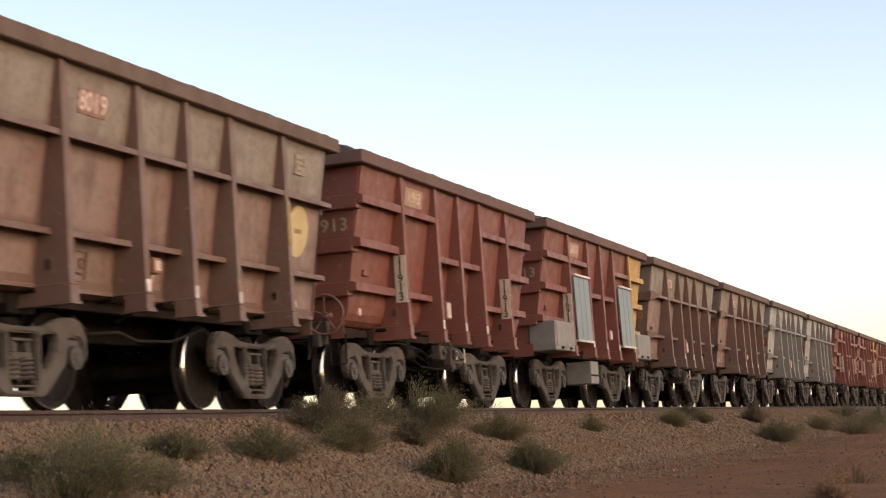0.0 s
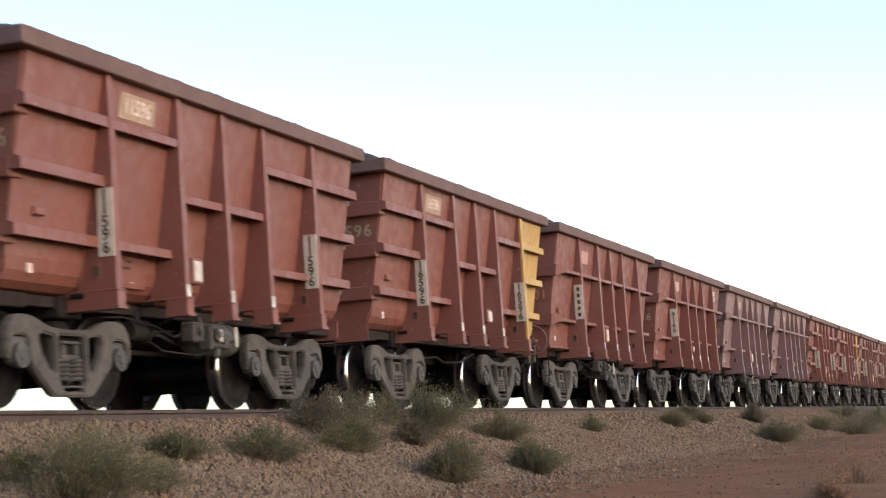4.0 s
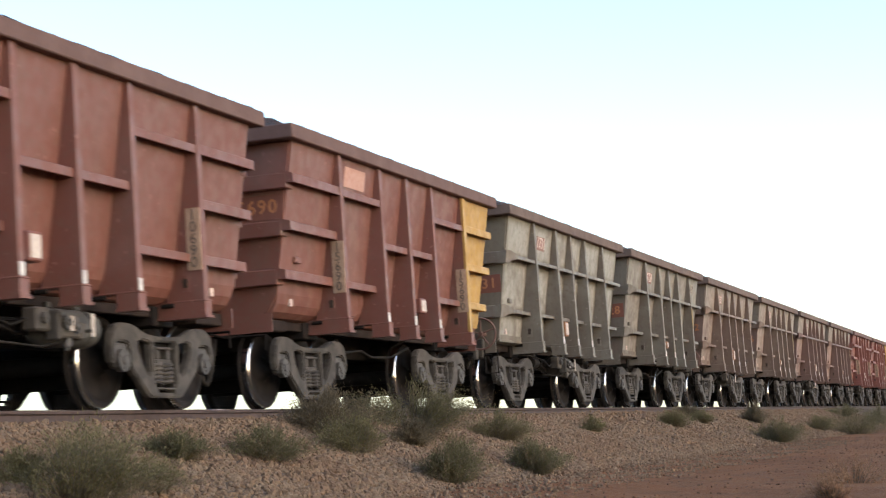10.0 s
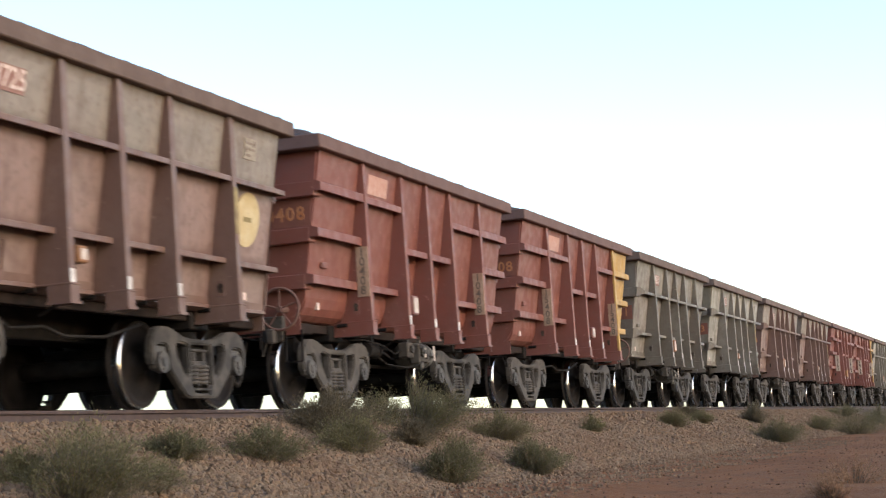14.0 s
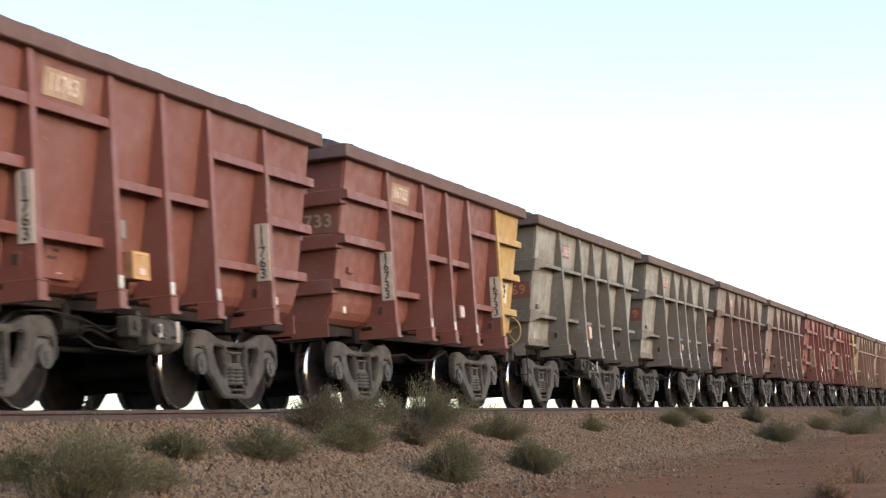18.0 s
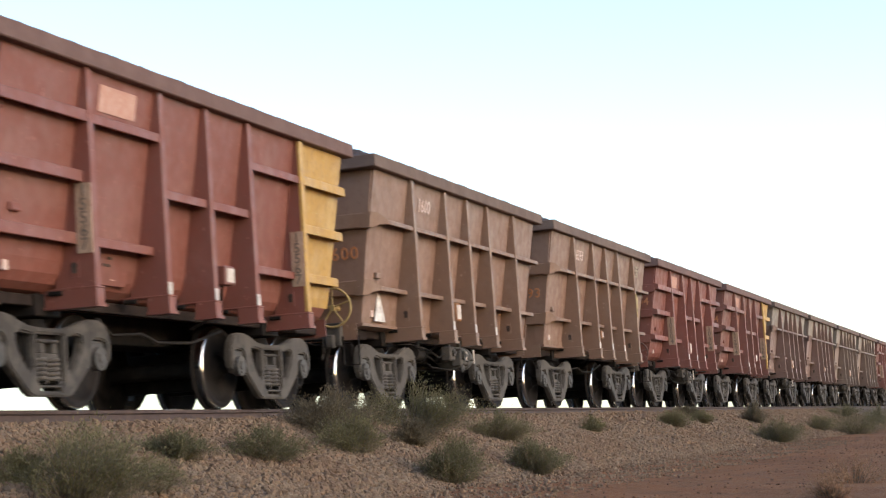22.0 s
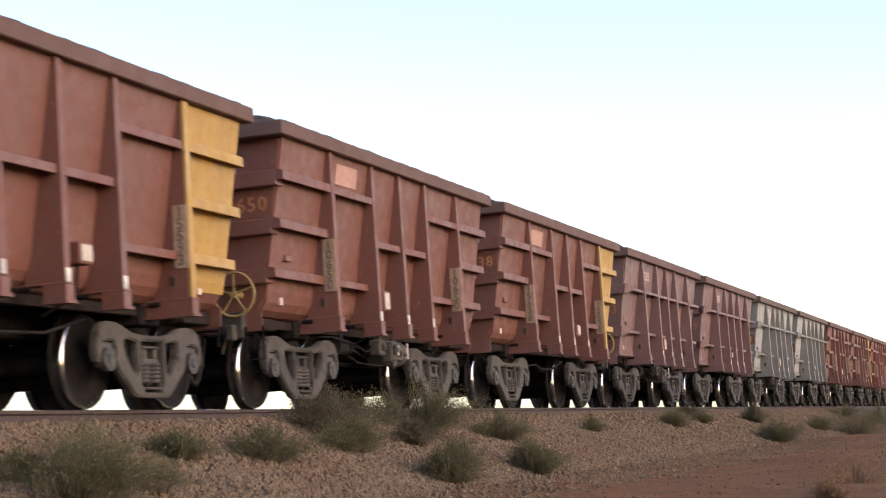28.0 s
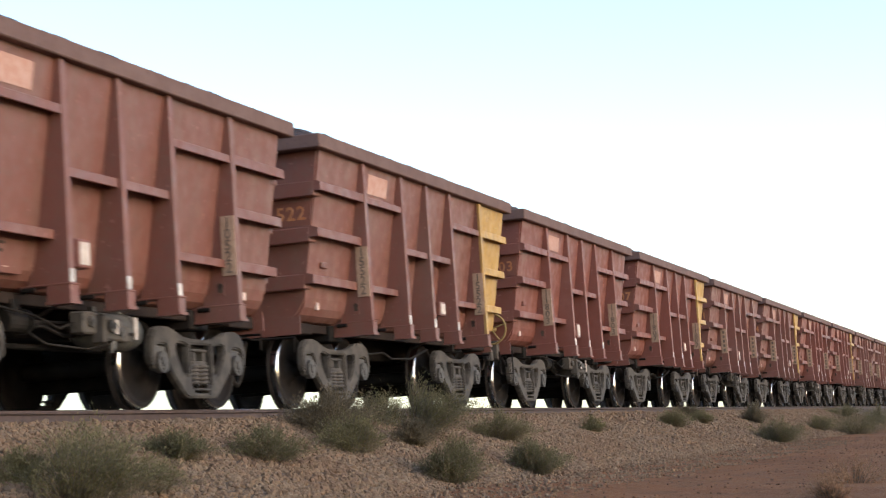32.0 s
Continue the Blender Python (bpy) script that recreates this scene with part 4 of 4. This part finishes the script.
def wagon_shell(kind, colour, yellow=False):
    """An Empty at rail level under the wagon's middle, with all that every wagon of the kind has."""
    mat = PAINT[colour]
    thing = new("ore_wagon")
    hull(kind, TUB.get(colour, mat) if kind == "A" else mat, thing)
    rim(RIM_RED if colour in ("red", "russet", "mauve") else RIM, thing)
    for s in (1, -1):
        for y in POSTS:
            post(y, s, mat, thing, mat)
    bays = [-BODY_END + 0.02, *POSTS, BODY_END - 0.02]
    for i in range(6):
        y0, y1 = bays[i] + (0.055 if i else 0), bays[i + 1] - (0.055 if i < 5 else 0)
        if kind == "A":
            levels = [(2.46, 0.062), (1.56, 0.062)]
        elif i in (0, 5):
            levels = [(2.66, 0.11), (2.09, 0.11), (1.51, 0.11)]
        elif i in (1, 4):
            levels = [(2.66, 0.09), (1.51, 0.09)]
        else:
            levels = [(2.10, 0.09)]
        for z, h in levels:
            shift = 0.0 if i else (-0.115 if kind == "B" else 0.315)
            ledge(y0 + shift, y1, z, h, 1, YELLOW if yellow and i == 5 else mat, thing, sloped=kind == "B", reach=0.15 if i in (0, 5) else 0.19)
    for z, h in ([(2.46, 0.07), (1.56, 0.07)] if kind == "A" else [(2.66, 0.1), (2.09, 0.1), (1.51, 0.1)]):
        ledge(bays[0], bays[-1], z, h, -1, mat, thing)
    for s in (1, -1):
        for z, h in ([(2.39, 0.20), (1.49, 0.20)] if kind == "A" else [(2.60, 0.19), (2.03, 0.19), (1.45, 0.19)]):
            end_band(z, h, s, mat, thing)
    if kind == "A":
        for z in (2.46, 1.56):
            corner_cap(z, mat, thing)
    underframe(mat, thing)
    brake_pipe(thing)
    side_details(mat, thing, kind)
    if yellow:
        bm = bmesh.new()
        o = [(1.528, 3.175), (1.26, 1.50), (1.24, 1.36), (1.21, 1.25)]
        prism(bm, [(x + 0.006, z) for x, z in o] + [(x - 0.02, z) for x, z in reversed(o)], 2.555, BODY_END + 0.004)
        part("yellow_panel", bm, YELLOW, thing, "bright yellow end panel")
        bm = bmesh.new()
        box(bm, 1.545, 1.591, POSTS[4] - 0.054, POSTS[4] + 0.054, 1.11, 3.178)
        soften(bm, 0.006)
        part("post_facing", bm, YELLOW, thing, "yellow-painted post edge")
    for y in (-BOGIE_Y, BOGIE_Y):
        bogie_parts(thing, y)
    for y in (-BOGIE_Y, BOGIE_Y):
        for m in (-1, 1):
            wheelset(thing, y + m * BASE / 2)
    for s in (-1, 1):
        coupler(thing, s)
    return thing


PITCH = 9.033
# the first wagon's middle along the track at some moments
START = [(0.0, 16.73), (3.0, -30.05), (6.0, -76.80), (9.0, -123.53), (13.0, -185.90), (17.0, -248.27), (21.0, -310.50), (25.0, -372.76), (28.0, -419.43), (32.0, -481.53)]
SPEED = 15.59


def number_side(thing, text, kind, colour):
    """The number low under the rim, on the second bay."""
    z = 2.88 if kind == "A" else 2.96
    at = pose(side_x(z) + 0.003, -1.82, z, 0, 0, 90) @ pose(0, 0, 0, 9.2)
    patch = (BEIGE if text != "-" else SALMON) if kind != "A" else (REDPATCH if colour in ("grey", "silver", "olive", "brown", "umber") else SALMON if colour == "red" else None)
    if patch:
        bm = bmesh.new()
        w, h = (0.25, 0.12) if kind == "A" else (0.36, 0.13)
        box(bm, -w, w, -0.003, 0.02, -h, h)
        mounted_at = part("number_panel", bm, patch, thing, "faded red number panel")
        mounted_at.matrix_basis = at
    if text != "-":
        mounted("lettering", letters(text, side_size(text), NUMBERS), thing, "chalky white painted number", at @ pose(0, -0.004, 0))


def number_end(thing, text, kind, colour):
    z = 2.06 if kind == "A" else 2.40
    right = side_x(z) - 0.045
    if colour in ("grey", "silver", "olive", "red", "russet"):
        bm = bmesh.new()
        box(bm, 0.02, right + 0.02, -BODY_END - 0.006, -BODY_END + 0.02, z - 0.15, z + 0.15)
        part("end_panel", bm, RUSTBAND, thing, "rust-red painted band")
    ink = END_CREAM if text in CREAM_ENDS else ORANGE
    mounted("lettering", letters(text, END_SIZE, ink), thing, "cream painted digits" if ink == END_CREAM else "orange painted digits", pose(right - 0.081 * len(text), -BODY_END - 0.012, z))


def plate_text(pl, text, at, ink):
    """Stacked black digits on a plate, or plain marks where they are worn away."""
    if text == "-":
        bm = bmesh.new()
        for k in range(5):
            z = (k - 2) * 0.122
            box(bm, -0.028, 0.028, -0.004, 0.003, z - 0.036, z + 0.036)
        part("plate_mark", bm, ink, pl, "worn black marks").matrix_basis = at
    else:
        mounted("lettering", letters("\n".join(text), 0.165, ink), pl, "black stacked digits", at)


def upright_plate(thing, text, y, clean=True, up=0.0):
    """An upright plate on the front face of the post at y."""
    bm = bmesh.new()
    box(bm, 1.41, 1.575, y - 0.066, y - 0.048, 1.42 + up, 2.08 + up)
    pl = part("upright_plate", bm, CREAM if clean else TANPLATE, thing, "cream upright plate" if clean else "dusty tan upright plate")
    plate_text(pl, text, pose(1.4925, y - 0.069, 1.75 + up), MARK_BLACK if clean else FAINT)


def disc_mark(thing, fresh):
    z = 2.13
    at = pose(side_x(z) + 0.006, 3.24, z, 0, 0, 90) @ pose(0, 0, 0, 9.2)
    bm = bmesh.new()
    bmesh.ops.create_cone(bm, cap_ends=True, segments=40, radius1=0.315, radius2=0.315, depth=0.012, matrix=pose(0, 0, 0, 90))
    d = part("disc", bm, DISC_FRESH if fresh else DISC, thing, "round yellow painted disc")
    d.matrix_basis = at
    bm = bmesh.new()
    box(bm, -0.10, 0.10, -0.010, 0.0, -0.028, 0.028)
    part("bar", bm, plain_bar, d).matrix_basis = Matrix()


plain_bar = plain("dark_yellow_bar", (0.20, 0.15, 0.06), (0.26, 0.19, 0.08), 9.0)


def overspray(thing):
    """Yellow spray that missed the sheet and caught the post beside the disc."""
    bm = bmesh.new()
    box(bm, 1.575, 1.588, 2.452, 2.548, 1.88, 2.40)
    soften(bm, 0.004)
    part("overspray", bm, SPRAY, thing, "stray yellow spray on the post")


def emblem(thing, white):
    z = 2.92
    at = pose(side_x(z) + 0.006, 3.14, z, 0, 0, 90) @ pose(0, 0, 0, 9.2)
    bm = bmesh.new()
    box(bm, -0.155, 0.155, -0.004, 0.01, -0.12, 0.12)
    e = part("emblem", bm, WHITE if white else FADED, thing, "square painted emblem")
    e.matrix_basis = at
    for x0, x1, z0, z1 in ((-0.11, 0.05, 0.05, 0.075), (-0.03, 0.12, -0.015, 0.01), (-0.11, 0.02, -0.085, -0.06), (0.09, 0.115, 0.03, 0.10), (-0.115, -0.09, -0.05, 0.02)):
        bm = bmesh.new()
        box(bm, x0, x1, -0.010, -0.004, z0, z1)
        part("bar", bm, STROKE, e)


def warning_patch(thing):
    """A white patch with black marks low on the yellow end panel."""
    z = 1.90
    at = pose(side_x(z) + 0.012, 3.37, z, 0, 0, 90) @ pose(0, 0, 0, 9.2)
    bm = bmesh.new()
    box(bm, -0.27, 0.27, -0.006, 0.012, -0.175, 0.175)
    p = part("warning_patch", bm, PATCHWHITE, thing, "white patch with black marks")
    p.matrix_basis = at
    # a thin ring with dark spots round it
    bm = bmesh.new()
    ring(bm, (0.0, -0.008, 0.0), 0.10, 0.006, 24, 4, "Y")
    part("ring", bm, MARK_BLACK, p)
    for k in range(8):
        x, h = 0.135 * math.cos(k * math.tau / 8 + 0.2), 0.125 * math.sin(k * math.tau / 8 + 0.2)
        bm = bmesh.new()
        rod(bm, (x, -0.012, h), (x, -0.004, h), 0.021, 8)
        part("spot", bm, MARK_BLACK, p)


def triangle(thing, y):
    bm = bmesh.new()
    x = side_x(1.35) + 0.02
    plate(bm, [(y - 0.20, 1.16), (y + 0.20, 1.16), (y, 1.61)], x - 0.005, x + 0.012)
    part("triangle", bm, WHITE, thing, "white painted triangle")


def test_panels(thing):
    """Instrument wagon: two tall pale panels, grey boxes and a box under the sill."""
    for y0, y1 in ((-2.40, -1.28), (1.22, 2.36)):
        bm = bmesh.new()
        prism(bm, [(1.575, 2.42), (1.60, 2.42), (1.62, 1.22), (1.595, 1.22)], y0, y1)
        p = part("panel", bm, PANEL, thing, "tall blue-grey gridded panel")
        for k in range(1, 7):
            z = 1.22 + k * 1.2 / 7
            x = 1.62 - (z - 1.22) / 1.2 * 0.02
            bm = bmesh.new()
            box(bm, x - 0.004, x + 0.003, y0, y1, z - 0.006, z + 0.006)
            part("grid_line", bm, GRIDLINE, p)
        for k in (1, 2):
            y = y0 + k * (y1 - y0) / 3
            bm = bmesh.new()
            prism(bm, [(1.597, 2.41), (1.604, 2.41), (1.624, 1.23), (1.617, 1.23)], y - 0.008, y + 0.008)
            part("grid_line", bm, GRIDLINE, p)
        for z in (1.18, 2.42):
            bm = bmesh.new()
            box(bm, 1.56, 1.64, y0 - 0.02, y1 + 0.02, z, z + 0.04)
            part("panel_rail", bm, WHITE, p)
    for y0, y1 in ((-3.95, -2.62), (2.62, 3.95)):
        bm = bmesh.new()
        box(bm, 1.10, 1.60, y0, y1, 0.98, 1.52)
        soften(bm, 0.02)
        b = part("equipment_box", bm, BOXGREY, thing, "grey steel equipment box")
        for y in (y0 + 0.4, y1 - 0.35):
            bm = bmesh.new()
            box(bm, 1.60, 1.625, y - 0.05, y + 0.05, 1.01, 1.05)
            part("latch", bm, DARK, b)
        bm = bmesh.new()
        box(bm, 1.60, 1.612, y0 + 0.05, y1 - 0.05, 1.06, 1.48)
        part("lid", bm, BOXGREY, b)
    bm = bmesh.new()
    box(bm, 0.95, 1.45, -0.95, -0.35, 0.42, 0.86)
    soften(bm, 0.015)
    b = part("low_box", bm, BOXGREY, thing, "grey box hung under the sill")
    bm = bmesh.new()
    box(bm, 1.45, 1.47, -0.97, -0.33, 0.57, 0.60)
    part("strap", bm, DARK, b)


WORDS = {"red": "red-oxide", "russet": "russet-brown", "mauve": "faded maroon", "brown": "dusty grey-brown", "umber": "dusty umber-brown", "tan": "tan dust-coated",
         "olive": "olive-grey", "grey": "weathered grey", "silver": "pale grey"}
OLD_MARKS = (1, 2, 7, 8, 13, 14, 15, 16, 31, 32)     # wagons with beige number panels and pale lettering
MARKS = {0: "7", 29: "1", 30: "1", 44: "2"}
_shell = {}
WAGONS, LOADS = [], []


def make_train():
    loads = [ore_mesh(k) for k in range(4)]
    for i, (kind, colour, side, end) in enumerate(TRAIN):
        at = pose(0, START[0][1] + i * PITCH, 0)
        shape, odd = "A" if kind == "A" else "B", i % 2 == 1
        key = (kind, colour)
        if key not in _shell:
            _shell[key] = wagon_shell(shape, colour, kind == "Y")
        shell = _shell[key]
        thing = copy_thing(shell, at)
        WAGONS.append(thing)
        number_side(thing, side if shape == "A" or i in OLD_MARKS else "-", shape, colour)
        number_end(thing, end, shape, colour)
        if shape == "B":
            upright_plate(thing, side, POSTS[0], i < 17 or i in (31, 32))
            upright_plate(thing, side, POSTS[4], i < 17 or i in (31, 32))
        elif i in (9, 10):
            upright_plate(thing, ("-", "9166")[i - 9], POSTS[0], True, 0.22)
        if shape == "A" and not odd:
            disc_mark(thing, i == 10)
            overspray(thing)
            emblem(thing, i in (6, 10, 36))
        if i in (15, 31):
            orange_box(thing)
        else:
            control_box(thing, shape, odd)
        if odd:
            brake_gear(thing)
            bright = i in (11, 15, 17, 33, 39, 43, 49, 51, 57)
            hand_wheel(thing, OCHRE if bright else DULLRED, "faded yellow brake hand wheel" if bright else "rust-red brake hand wheel", *((0.90, 1.34) if bright else (0.97, 1.22)))
            end_steps(thing, DARK)
        if i in MARKS:
            at_mark = pose(side_x(1.36) + 0.012, -0.30, 1.36, 0, 0, 90) @ pose(0, 0, 0, 9.2)
            mounted("lettering", letters(MARKS[i], 0.26, NUMBERS), thing, "chalky white painted digit", at_mark)
        if i == 2:
            test_panels(thing)
        if i in (2, 14, 16, 32):
            warning_patch(thing)
        if i == 39:
            triangle(thing, -3.3)
        if i == 40:
            triangle(thing, 3.60)
        words = WORDS[colour]
        extra = {2: "with pale test panels and grey boxes", 39: "with a white triangle", 40: "with yellow disc and white triangle"}.get(i)
        if extra is None:
            extra = "with a yellow end panel" if kind == "Y" else ("with a yellow disc" if not odd else "with a brake hand wheel")
        what = "ribbed ore wagon" if shape == "A" else "short-ledged ore wagon"
        tagged(thing, f"{words} {what} {extra}", "ore wagon", "wagons of the ore train")
        load = new("ore_load", loads[i % 4])
        load.matrix_basis = at
        tagged(load, "heaped dark lumpy iron ore in a wagon", "ore", "loads of the ore train")
        LOADS.append(load)
    for shell in _shell.values():
        for o in (*shell.children_recursive, shell):
            bpy.data.objects.remove(o)


def ore_mesh(k):
    nx, ny = 28, 110
    verts, faces = [], []
    for j in range(ny + 1):
        for i in range(nx + 1):
            u, v = i / nx * 2 - 1, j / ny * 2 - 1
            d, e = (1 - abs(u)) * 1.60, (1 - abs(v)) * 4.06
            heap = min(0.25 + 0.04 * noise.noise((u * 2 + k * 7, v * 5 + k * 3, 5)), max(0.0, d - 0.12) * 0.5, max(0.0, e - 0.12) * 0.42)
            rough = 0.04 * noise.noise((u * 5 + k * 9, v * 14, 1)) + 0.05 * noise.noise((u * 14 + k * 5, v * 44, 2))
            # lumps that lie spilled along the rim
            spill = 0.016 * max(0.2, 0.9 + noise.noise((u * 3 + k * 4, v * 9, 8)) + 0.6 * noise.noise((u * 9, v * 40, 2 + k))) if d < 0.13 and e > 0.10 else 0.0
            z = 3.363 + heap + max(0.0, rough) * min(1.0, heap * 6) + spill
            verts.append((u * 1.585, v * 4.05, z))
    n = nx + 1
    for j in range(ny):
        for i in range(nx):
            faces.append((j * n + i, j * n + i + 1, (j + 1) * n + i + 1, (j + 1) * n + i))
    # skirt down to the wagon's deck
    base = len(verts)
    loop = [i for i in range(n)] + [j * n + nx for j in range(1, ny + 1)] + [ny * n + i for i in range(nx - 1, -1, -1)] + [j * n for j in range(ny - 1, 0, -1)]
    verts += [(verts[i][0] * 0.9, verts[i][1] * 0.95, 3.197) for i in loop]
    for a in range(len(loop)):
        b = (a + 1) % len(loop)
        faces.append((loop[a], base + a, base + b, loop[b]))
    return mesh_from("ore_load", verts, faces, ORE)


make_train()


# ---- plants on the embankment ----
def bush(x, y, width, tall, leaf, seed, twigs=160, leaves=10, spread=1.0, size=0.05):
    """A low desert shrub: many thin curved twigs from one root, with small narrow leaves."""
    rng = np.random.default_rng(seed)
    z0 = max(bed_height(x, y), ground_height(x, y)) if abs(x) < 4.3 else ground_height(x, y)
    root = new("shrub")
    root.matrix_basis = pose(x, y, z0 - 0.02)
    tv, tf, lv, lf, dv, df = [], [], [], [], [], []
    clumps = [(rng.uniform(0, math.tau), math.sqrt(rng.random()), rng.uniform(0.7, 1.1)) for _ in range(9)]
    for k in range(twigs):
        a, r, h = clumps[k % 9]
        dead = k % 4 == 3     # every fourth twig is dry and leans far out
        a, r = a + rng.normal(0, 0.35), min(1.35 if dead else 1.05, abs(r + rng.normal(0, 0.30 if dead else 0.24)) + (0.25 if dead else 0.0))
        bx, by = 0.2 * width * r * math.cos(a), 0.2 * width * r * math.sin(a)
        out = rng.uniform(0.5, 1.15) * spread
        tip = np.array([0.5 * width * out * r * math.cos(a), 0.5 * width * out * r * math.sin(a), tall * h * max(0.28, 1.05 - 0.5 * r * r) * rng.uniform(0.55, 1.05)])
        mid = np.array([bx * 1.3, by * 1.3, tip[2] * 0.6]) + rng.normal(0, 0.02 * width, 3)
        p0 = np.array([bx * 0.6, by * 0.6, -0.03])
        for i, t in enumerate((0, 0.33, 0.67, 1.0)):
            p = (1 - t) ** 2 * p0 + 2 * t * (1 - t) * mid + t * t * tip
            b, s = len(tv), 0.005 * (1 - 0.25 * i)
            tv += [(p[0] - s, p[1], p[2]), (p[0] + s * 0.5, p[1] + s, p[2]), (p[0] + s * 0.5, p[1] - s, p[2])]
            if i:
                for m in range(3):
                    q = (m + 1) % 3
                    tf.append((b - 3 + m, b - 3 + q, b + q, b + m))
        n = leaves * 3 // 4 if dead else leaves
        t = rng.uniform(0.2, 1.08, (n, 1))
        c = (1 - t) ** 2 * p0 + 2 * t * (1 - t) * mid + t * t * tip + rng.normal(0, 0.014, (n, 3)) * (0.6 + width)
        d = rng.normal(0, 0.55, (n, 3)) + (tip - p0) / (np.linalg.norm(tip - p0) + 1e-6)
        d /= np.linalg.norm(d, axis=1)[:, None] + 1e-6
        e = np.cross(d, rng.normal(0, 1, (n, 3)))
        e /= np.linalg.norm(e, axis=1)[:, None] + 1e-6
        ln, wd = size * rng.uniform(0.6, 1.5, (n, 1)), size * rng.uniform(0.07, 0.15, (n, 1))
        quad = np.stack([c, c + d * ln * 0.5 + e * wd, c + d * ln, c + d * ln * 0.5 - e * wd], 1).reshape(-1, 3)
        vs, fs = (dv, df) if dead else (lv, lf)
        b = len(vs)
        vs += quad.tolist()
        fs += [(b + 4 * i, b + 4 * i + 1, b + 4 * i + 2, b + 4 * i + 3) for i in range(n)]
    tagged(mounted("twig_mass", mesh_from("twig_mass", tv, tf, TWIG), root), kind="stuff")
    tagged(mounted("foliage", mesh_from("foliage", lv, lf, LEAF[leaf]), root), kind="stuff")
    tagged(mounted("dry_grass", mesh_from("dry_grass", dv, df, LEAF["straw" if leaf == "straw" else "wisp"]), root, "straw-coloured dry blades"), kind="stuff")
    words = {"green": "low green desert shrub on the embankment", "sage": "pale sage-green shrub on the gravel", "dry": "dry brown twiggy shrub beside the rail",
             "straw": "reddish dry grass tuft on red earth"}
    return tagged(root, words[leaf], "shrub", "shrubs along the track")


bush(3.70, 10.50, 1.45, 0.53, "sage", 1, 299, 64, size=0.034)
bush(3.29, 10.48, 0.52, 0.25, "sage", 2, 207, 64, size=0.034)
bush(3.52, 11.77, 0.78, 0.19, "sage", 3, 124, 64, size=0.034)
bush(2.98, 13.32, 0.64, 0.23, "green", 4, 165, 64, size=0.034)
bush(3.09, 14.92, 1.06, 0.30, "green", 5, 230, 64, size=0.034)
bush(2.48, 17.81, 1.35, 0.46, "dry", 6, 330, 64, size=0.034)
bush(2.54, 20.41, 1.85, 0.62, "green", 7, 368, 64, size=0.034)
bush(3.09, 17.06, 0.90, 0.39, "sage", 8, 230, 64, size=0.034)
bush(2.97, 19.15, 0.68, 0.29, "dry", 9, 165, 64, size=0.034)
bush(2.95, 22.52, 1.07, 0.34, "sage", 10, 184, 64, size=0.034)
bush(4.05, 17.26, 0.84, 0.43, "green", 11, 276, 64, size=0.034)
bush(4.07, 20.14, 0.89, 0.37, "green", 12, 230, 64, size=0.034)
bush(2.86, 27.98, 0.52, 0.23, "sage", 13, 144, 64, size=0.034)
bush(2.91, 34.19, 0.84, 0.35, "sage", 14, 161, 64, size=0.034)
bush(2.74, 37.78, 0.60, 0.31, "sage", 15, 124, 64, size=0.034)
bush(2.92, 43.93, 0.79, 0.51, "dry", 16, 165, 64, size=0.034)
bush(4.16, 38.71, 1.36, 0.55, "green", 17, 230, 64, size=0.034)
bush(2.80, 63.66, 1.48, 0.47, "green", 18, 184, 64, size=0.034)
bush(4.54, 52.21, 2.42, 0.80, "green", 19, 230, 64, size=0.034)
bush(3.85, 67.03, 1.54, 0.89, "green", 20, 184, 64, size=0.034)
bush(3.77, 49.54, 1.15, 0.37, "sage", 21, 161, 64, size=0.034)
bush(8.14, 14.80, 0.46, 0.20, "straw", 22, 46, 40, size=0.034)
bush(7.86, 18.97, 1.05, 0.30, "straw", 23, 60, 36, size=0.036)
bush(2.26, 38.87, 0.77, 0.24, "dry", 25, 103, 64, size=0.034)


# ---- loose stones ----
def near_slope(u, v):
    return 1.95 + 2.45 * u ** 0.9, 8.5 + 21.5 * v


def far_slope(u, v):
    return 1.9 + 2.4 * u, 30 + 40 * v ** 1.3


def toe_mix(u, v):
    return 4.1 + 1.7 * u ** 1.8, 7 + 33 * v


def toe_strip(u, v):
    return 4.0 + 3.6 * u ** 2.6, 7 + 40 * v


stones("ballast_stones", "crushed brown ballast stones on the embankment slope", 46000, near_slope, 0.047, 11, bed_height, STONE)
stones("far_ballast_stones", "crushed brown ballast stones farther along the track", 22000, far_slope, 0.06, 12, bed_height, STONE)
stones("toe_stones", "crushed stones thinning out over the red earth", 9000, toe_mix, 0.036, 14, ground_height, STONE)
stones("scattered_stones", "stray stones on the red earth", 6000, toe_strip, 0.023, 13, ground_height, RED_STONE)


# ---- movement ----
def motions():
    """The train rolls by, and its wheels turn with it."""
    for i, (wagon, load) in enumerate(zip(WAGONS, LOADS)):
        rows = [(t, pose(0, y + i * PITCH, 0)) for t, y in START]
        walk(wagon, rows)
        walk(load, rows)
    # all wheels at one place in their wagons share one turning
    turning = {}
    step = 360.0 * SPEED / FPS / (math.tau * WHEEL_R)
    for wagon in WAGONS:
        for w in wagon.children:
            if not w.name.startswith("wheelset"):
                continue
            key = round(w.location.y, 2)
            if key not in turning:
                y = w.location.y
                walk(w, [(k / FPS, pose(0, y, WHEEL_R, step * k)) for k in range(int(32 * FPS) + 1)])
                turning[key] = w.animation_data
            else:
                w.rotation_mode = "QUATERNION"
                d = w.animation_data_create()
                d.action = turning[key].action
                d.action_slot = turning[key].action_slot


motions()
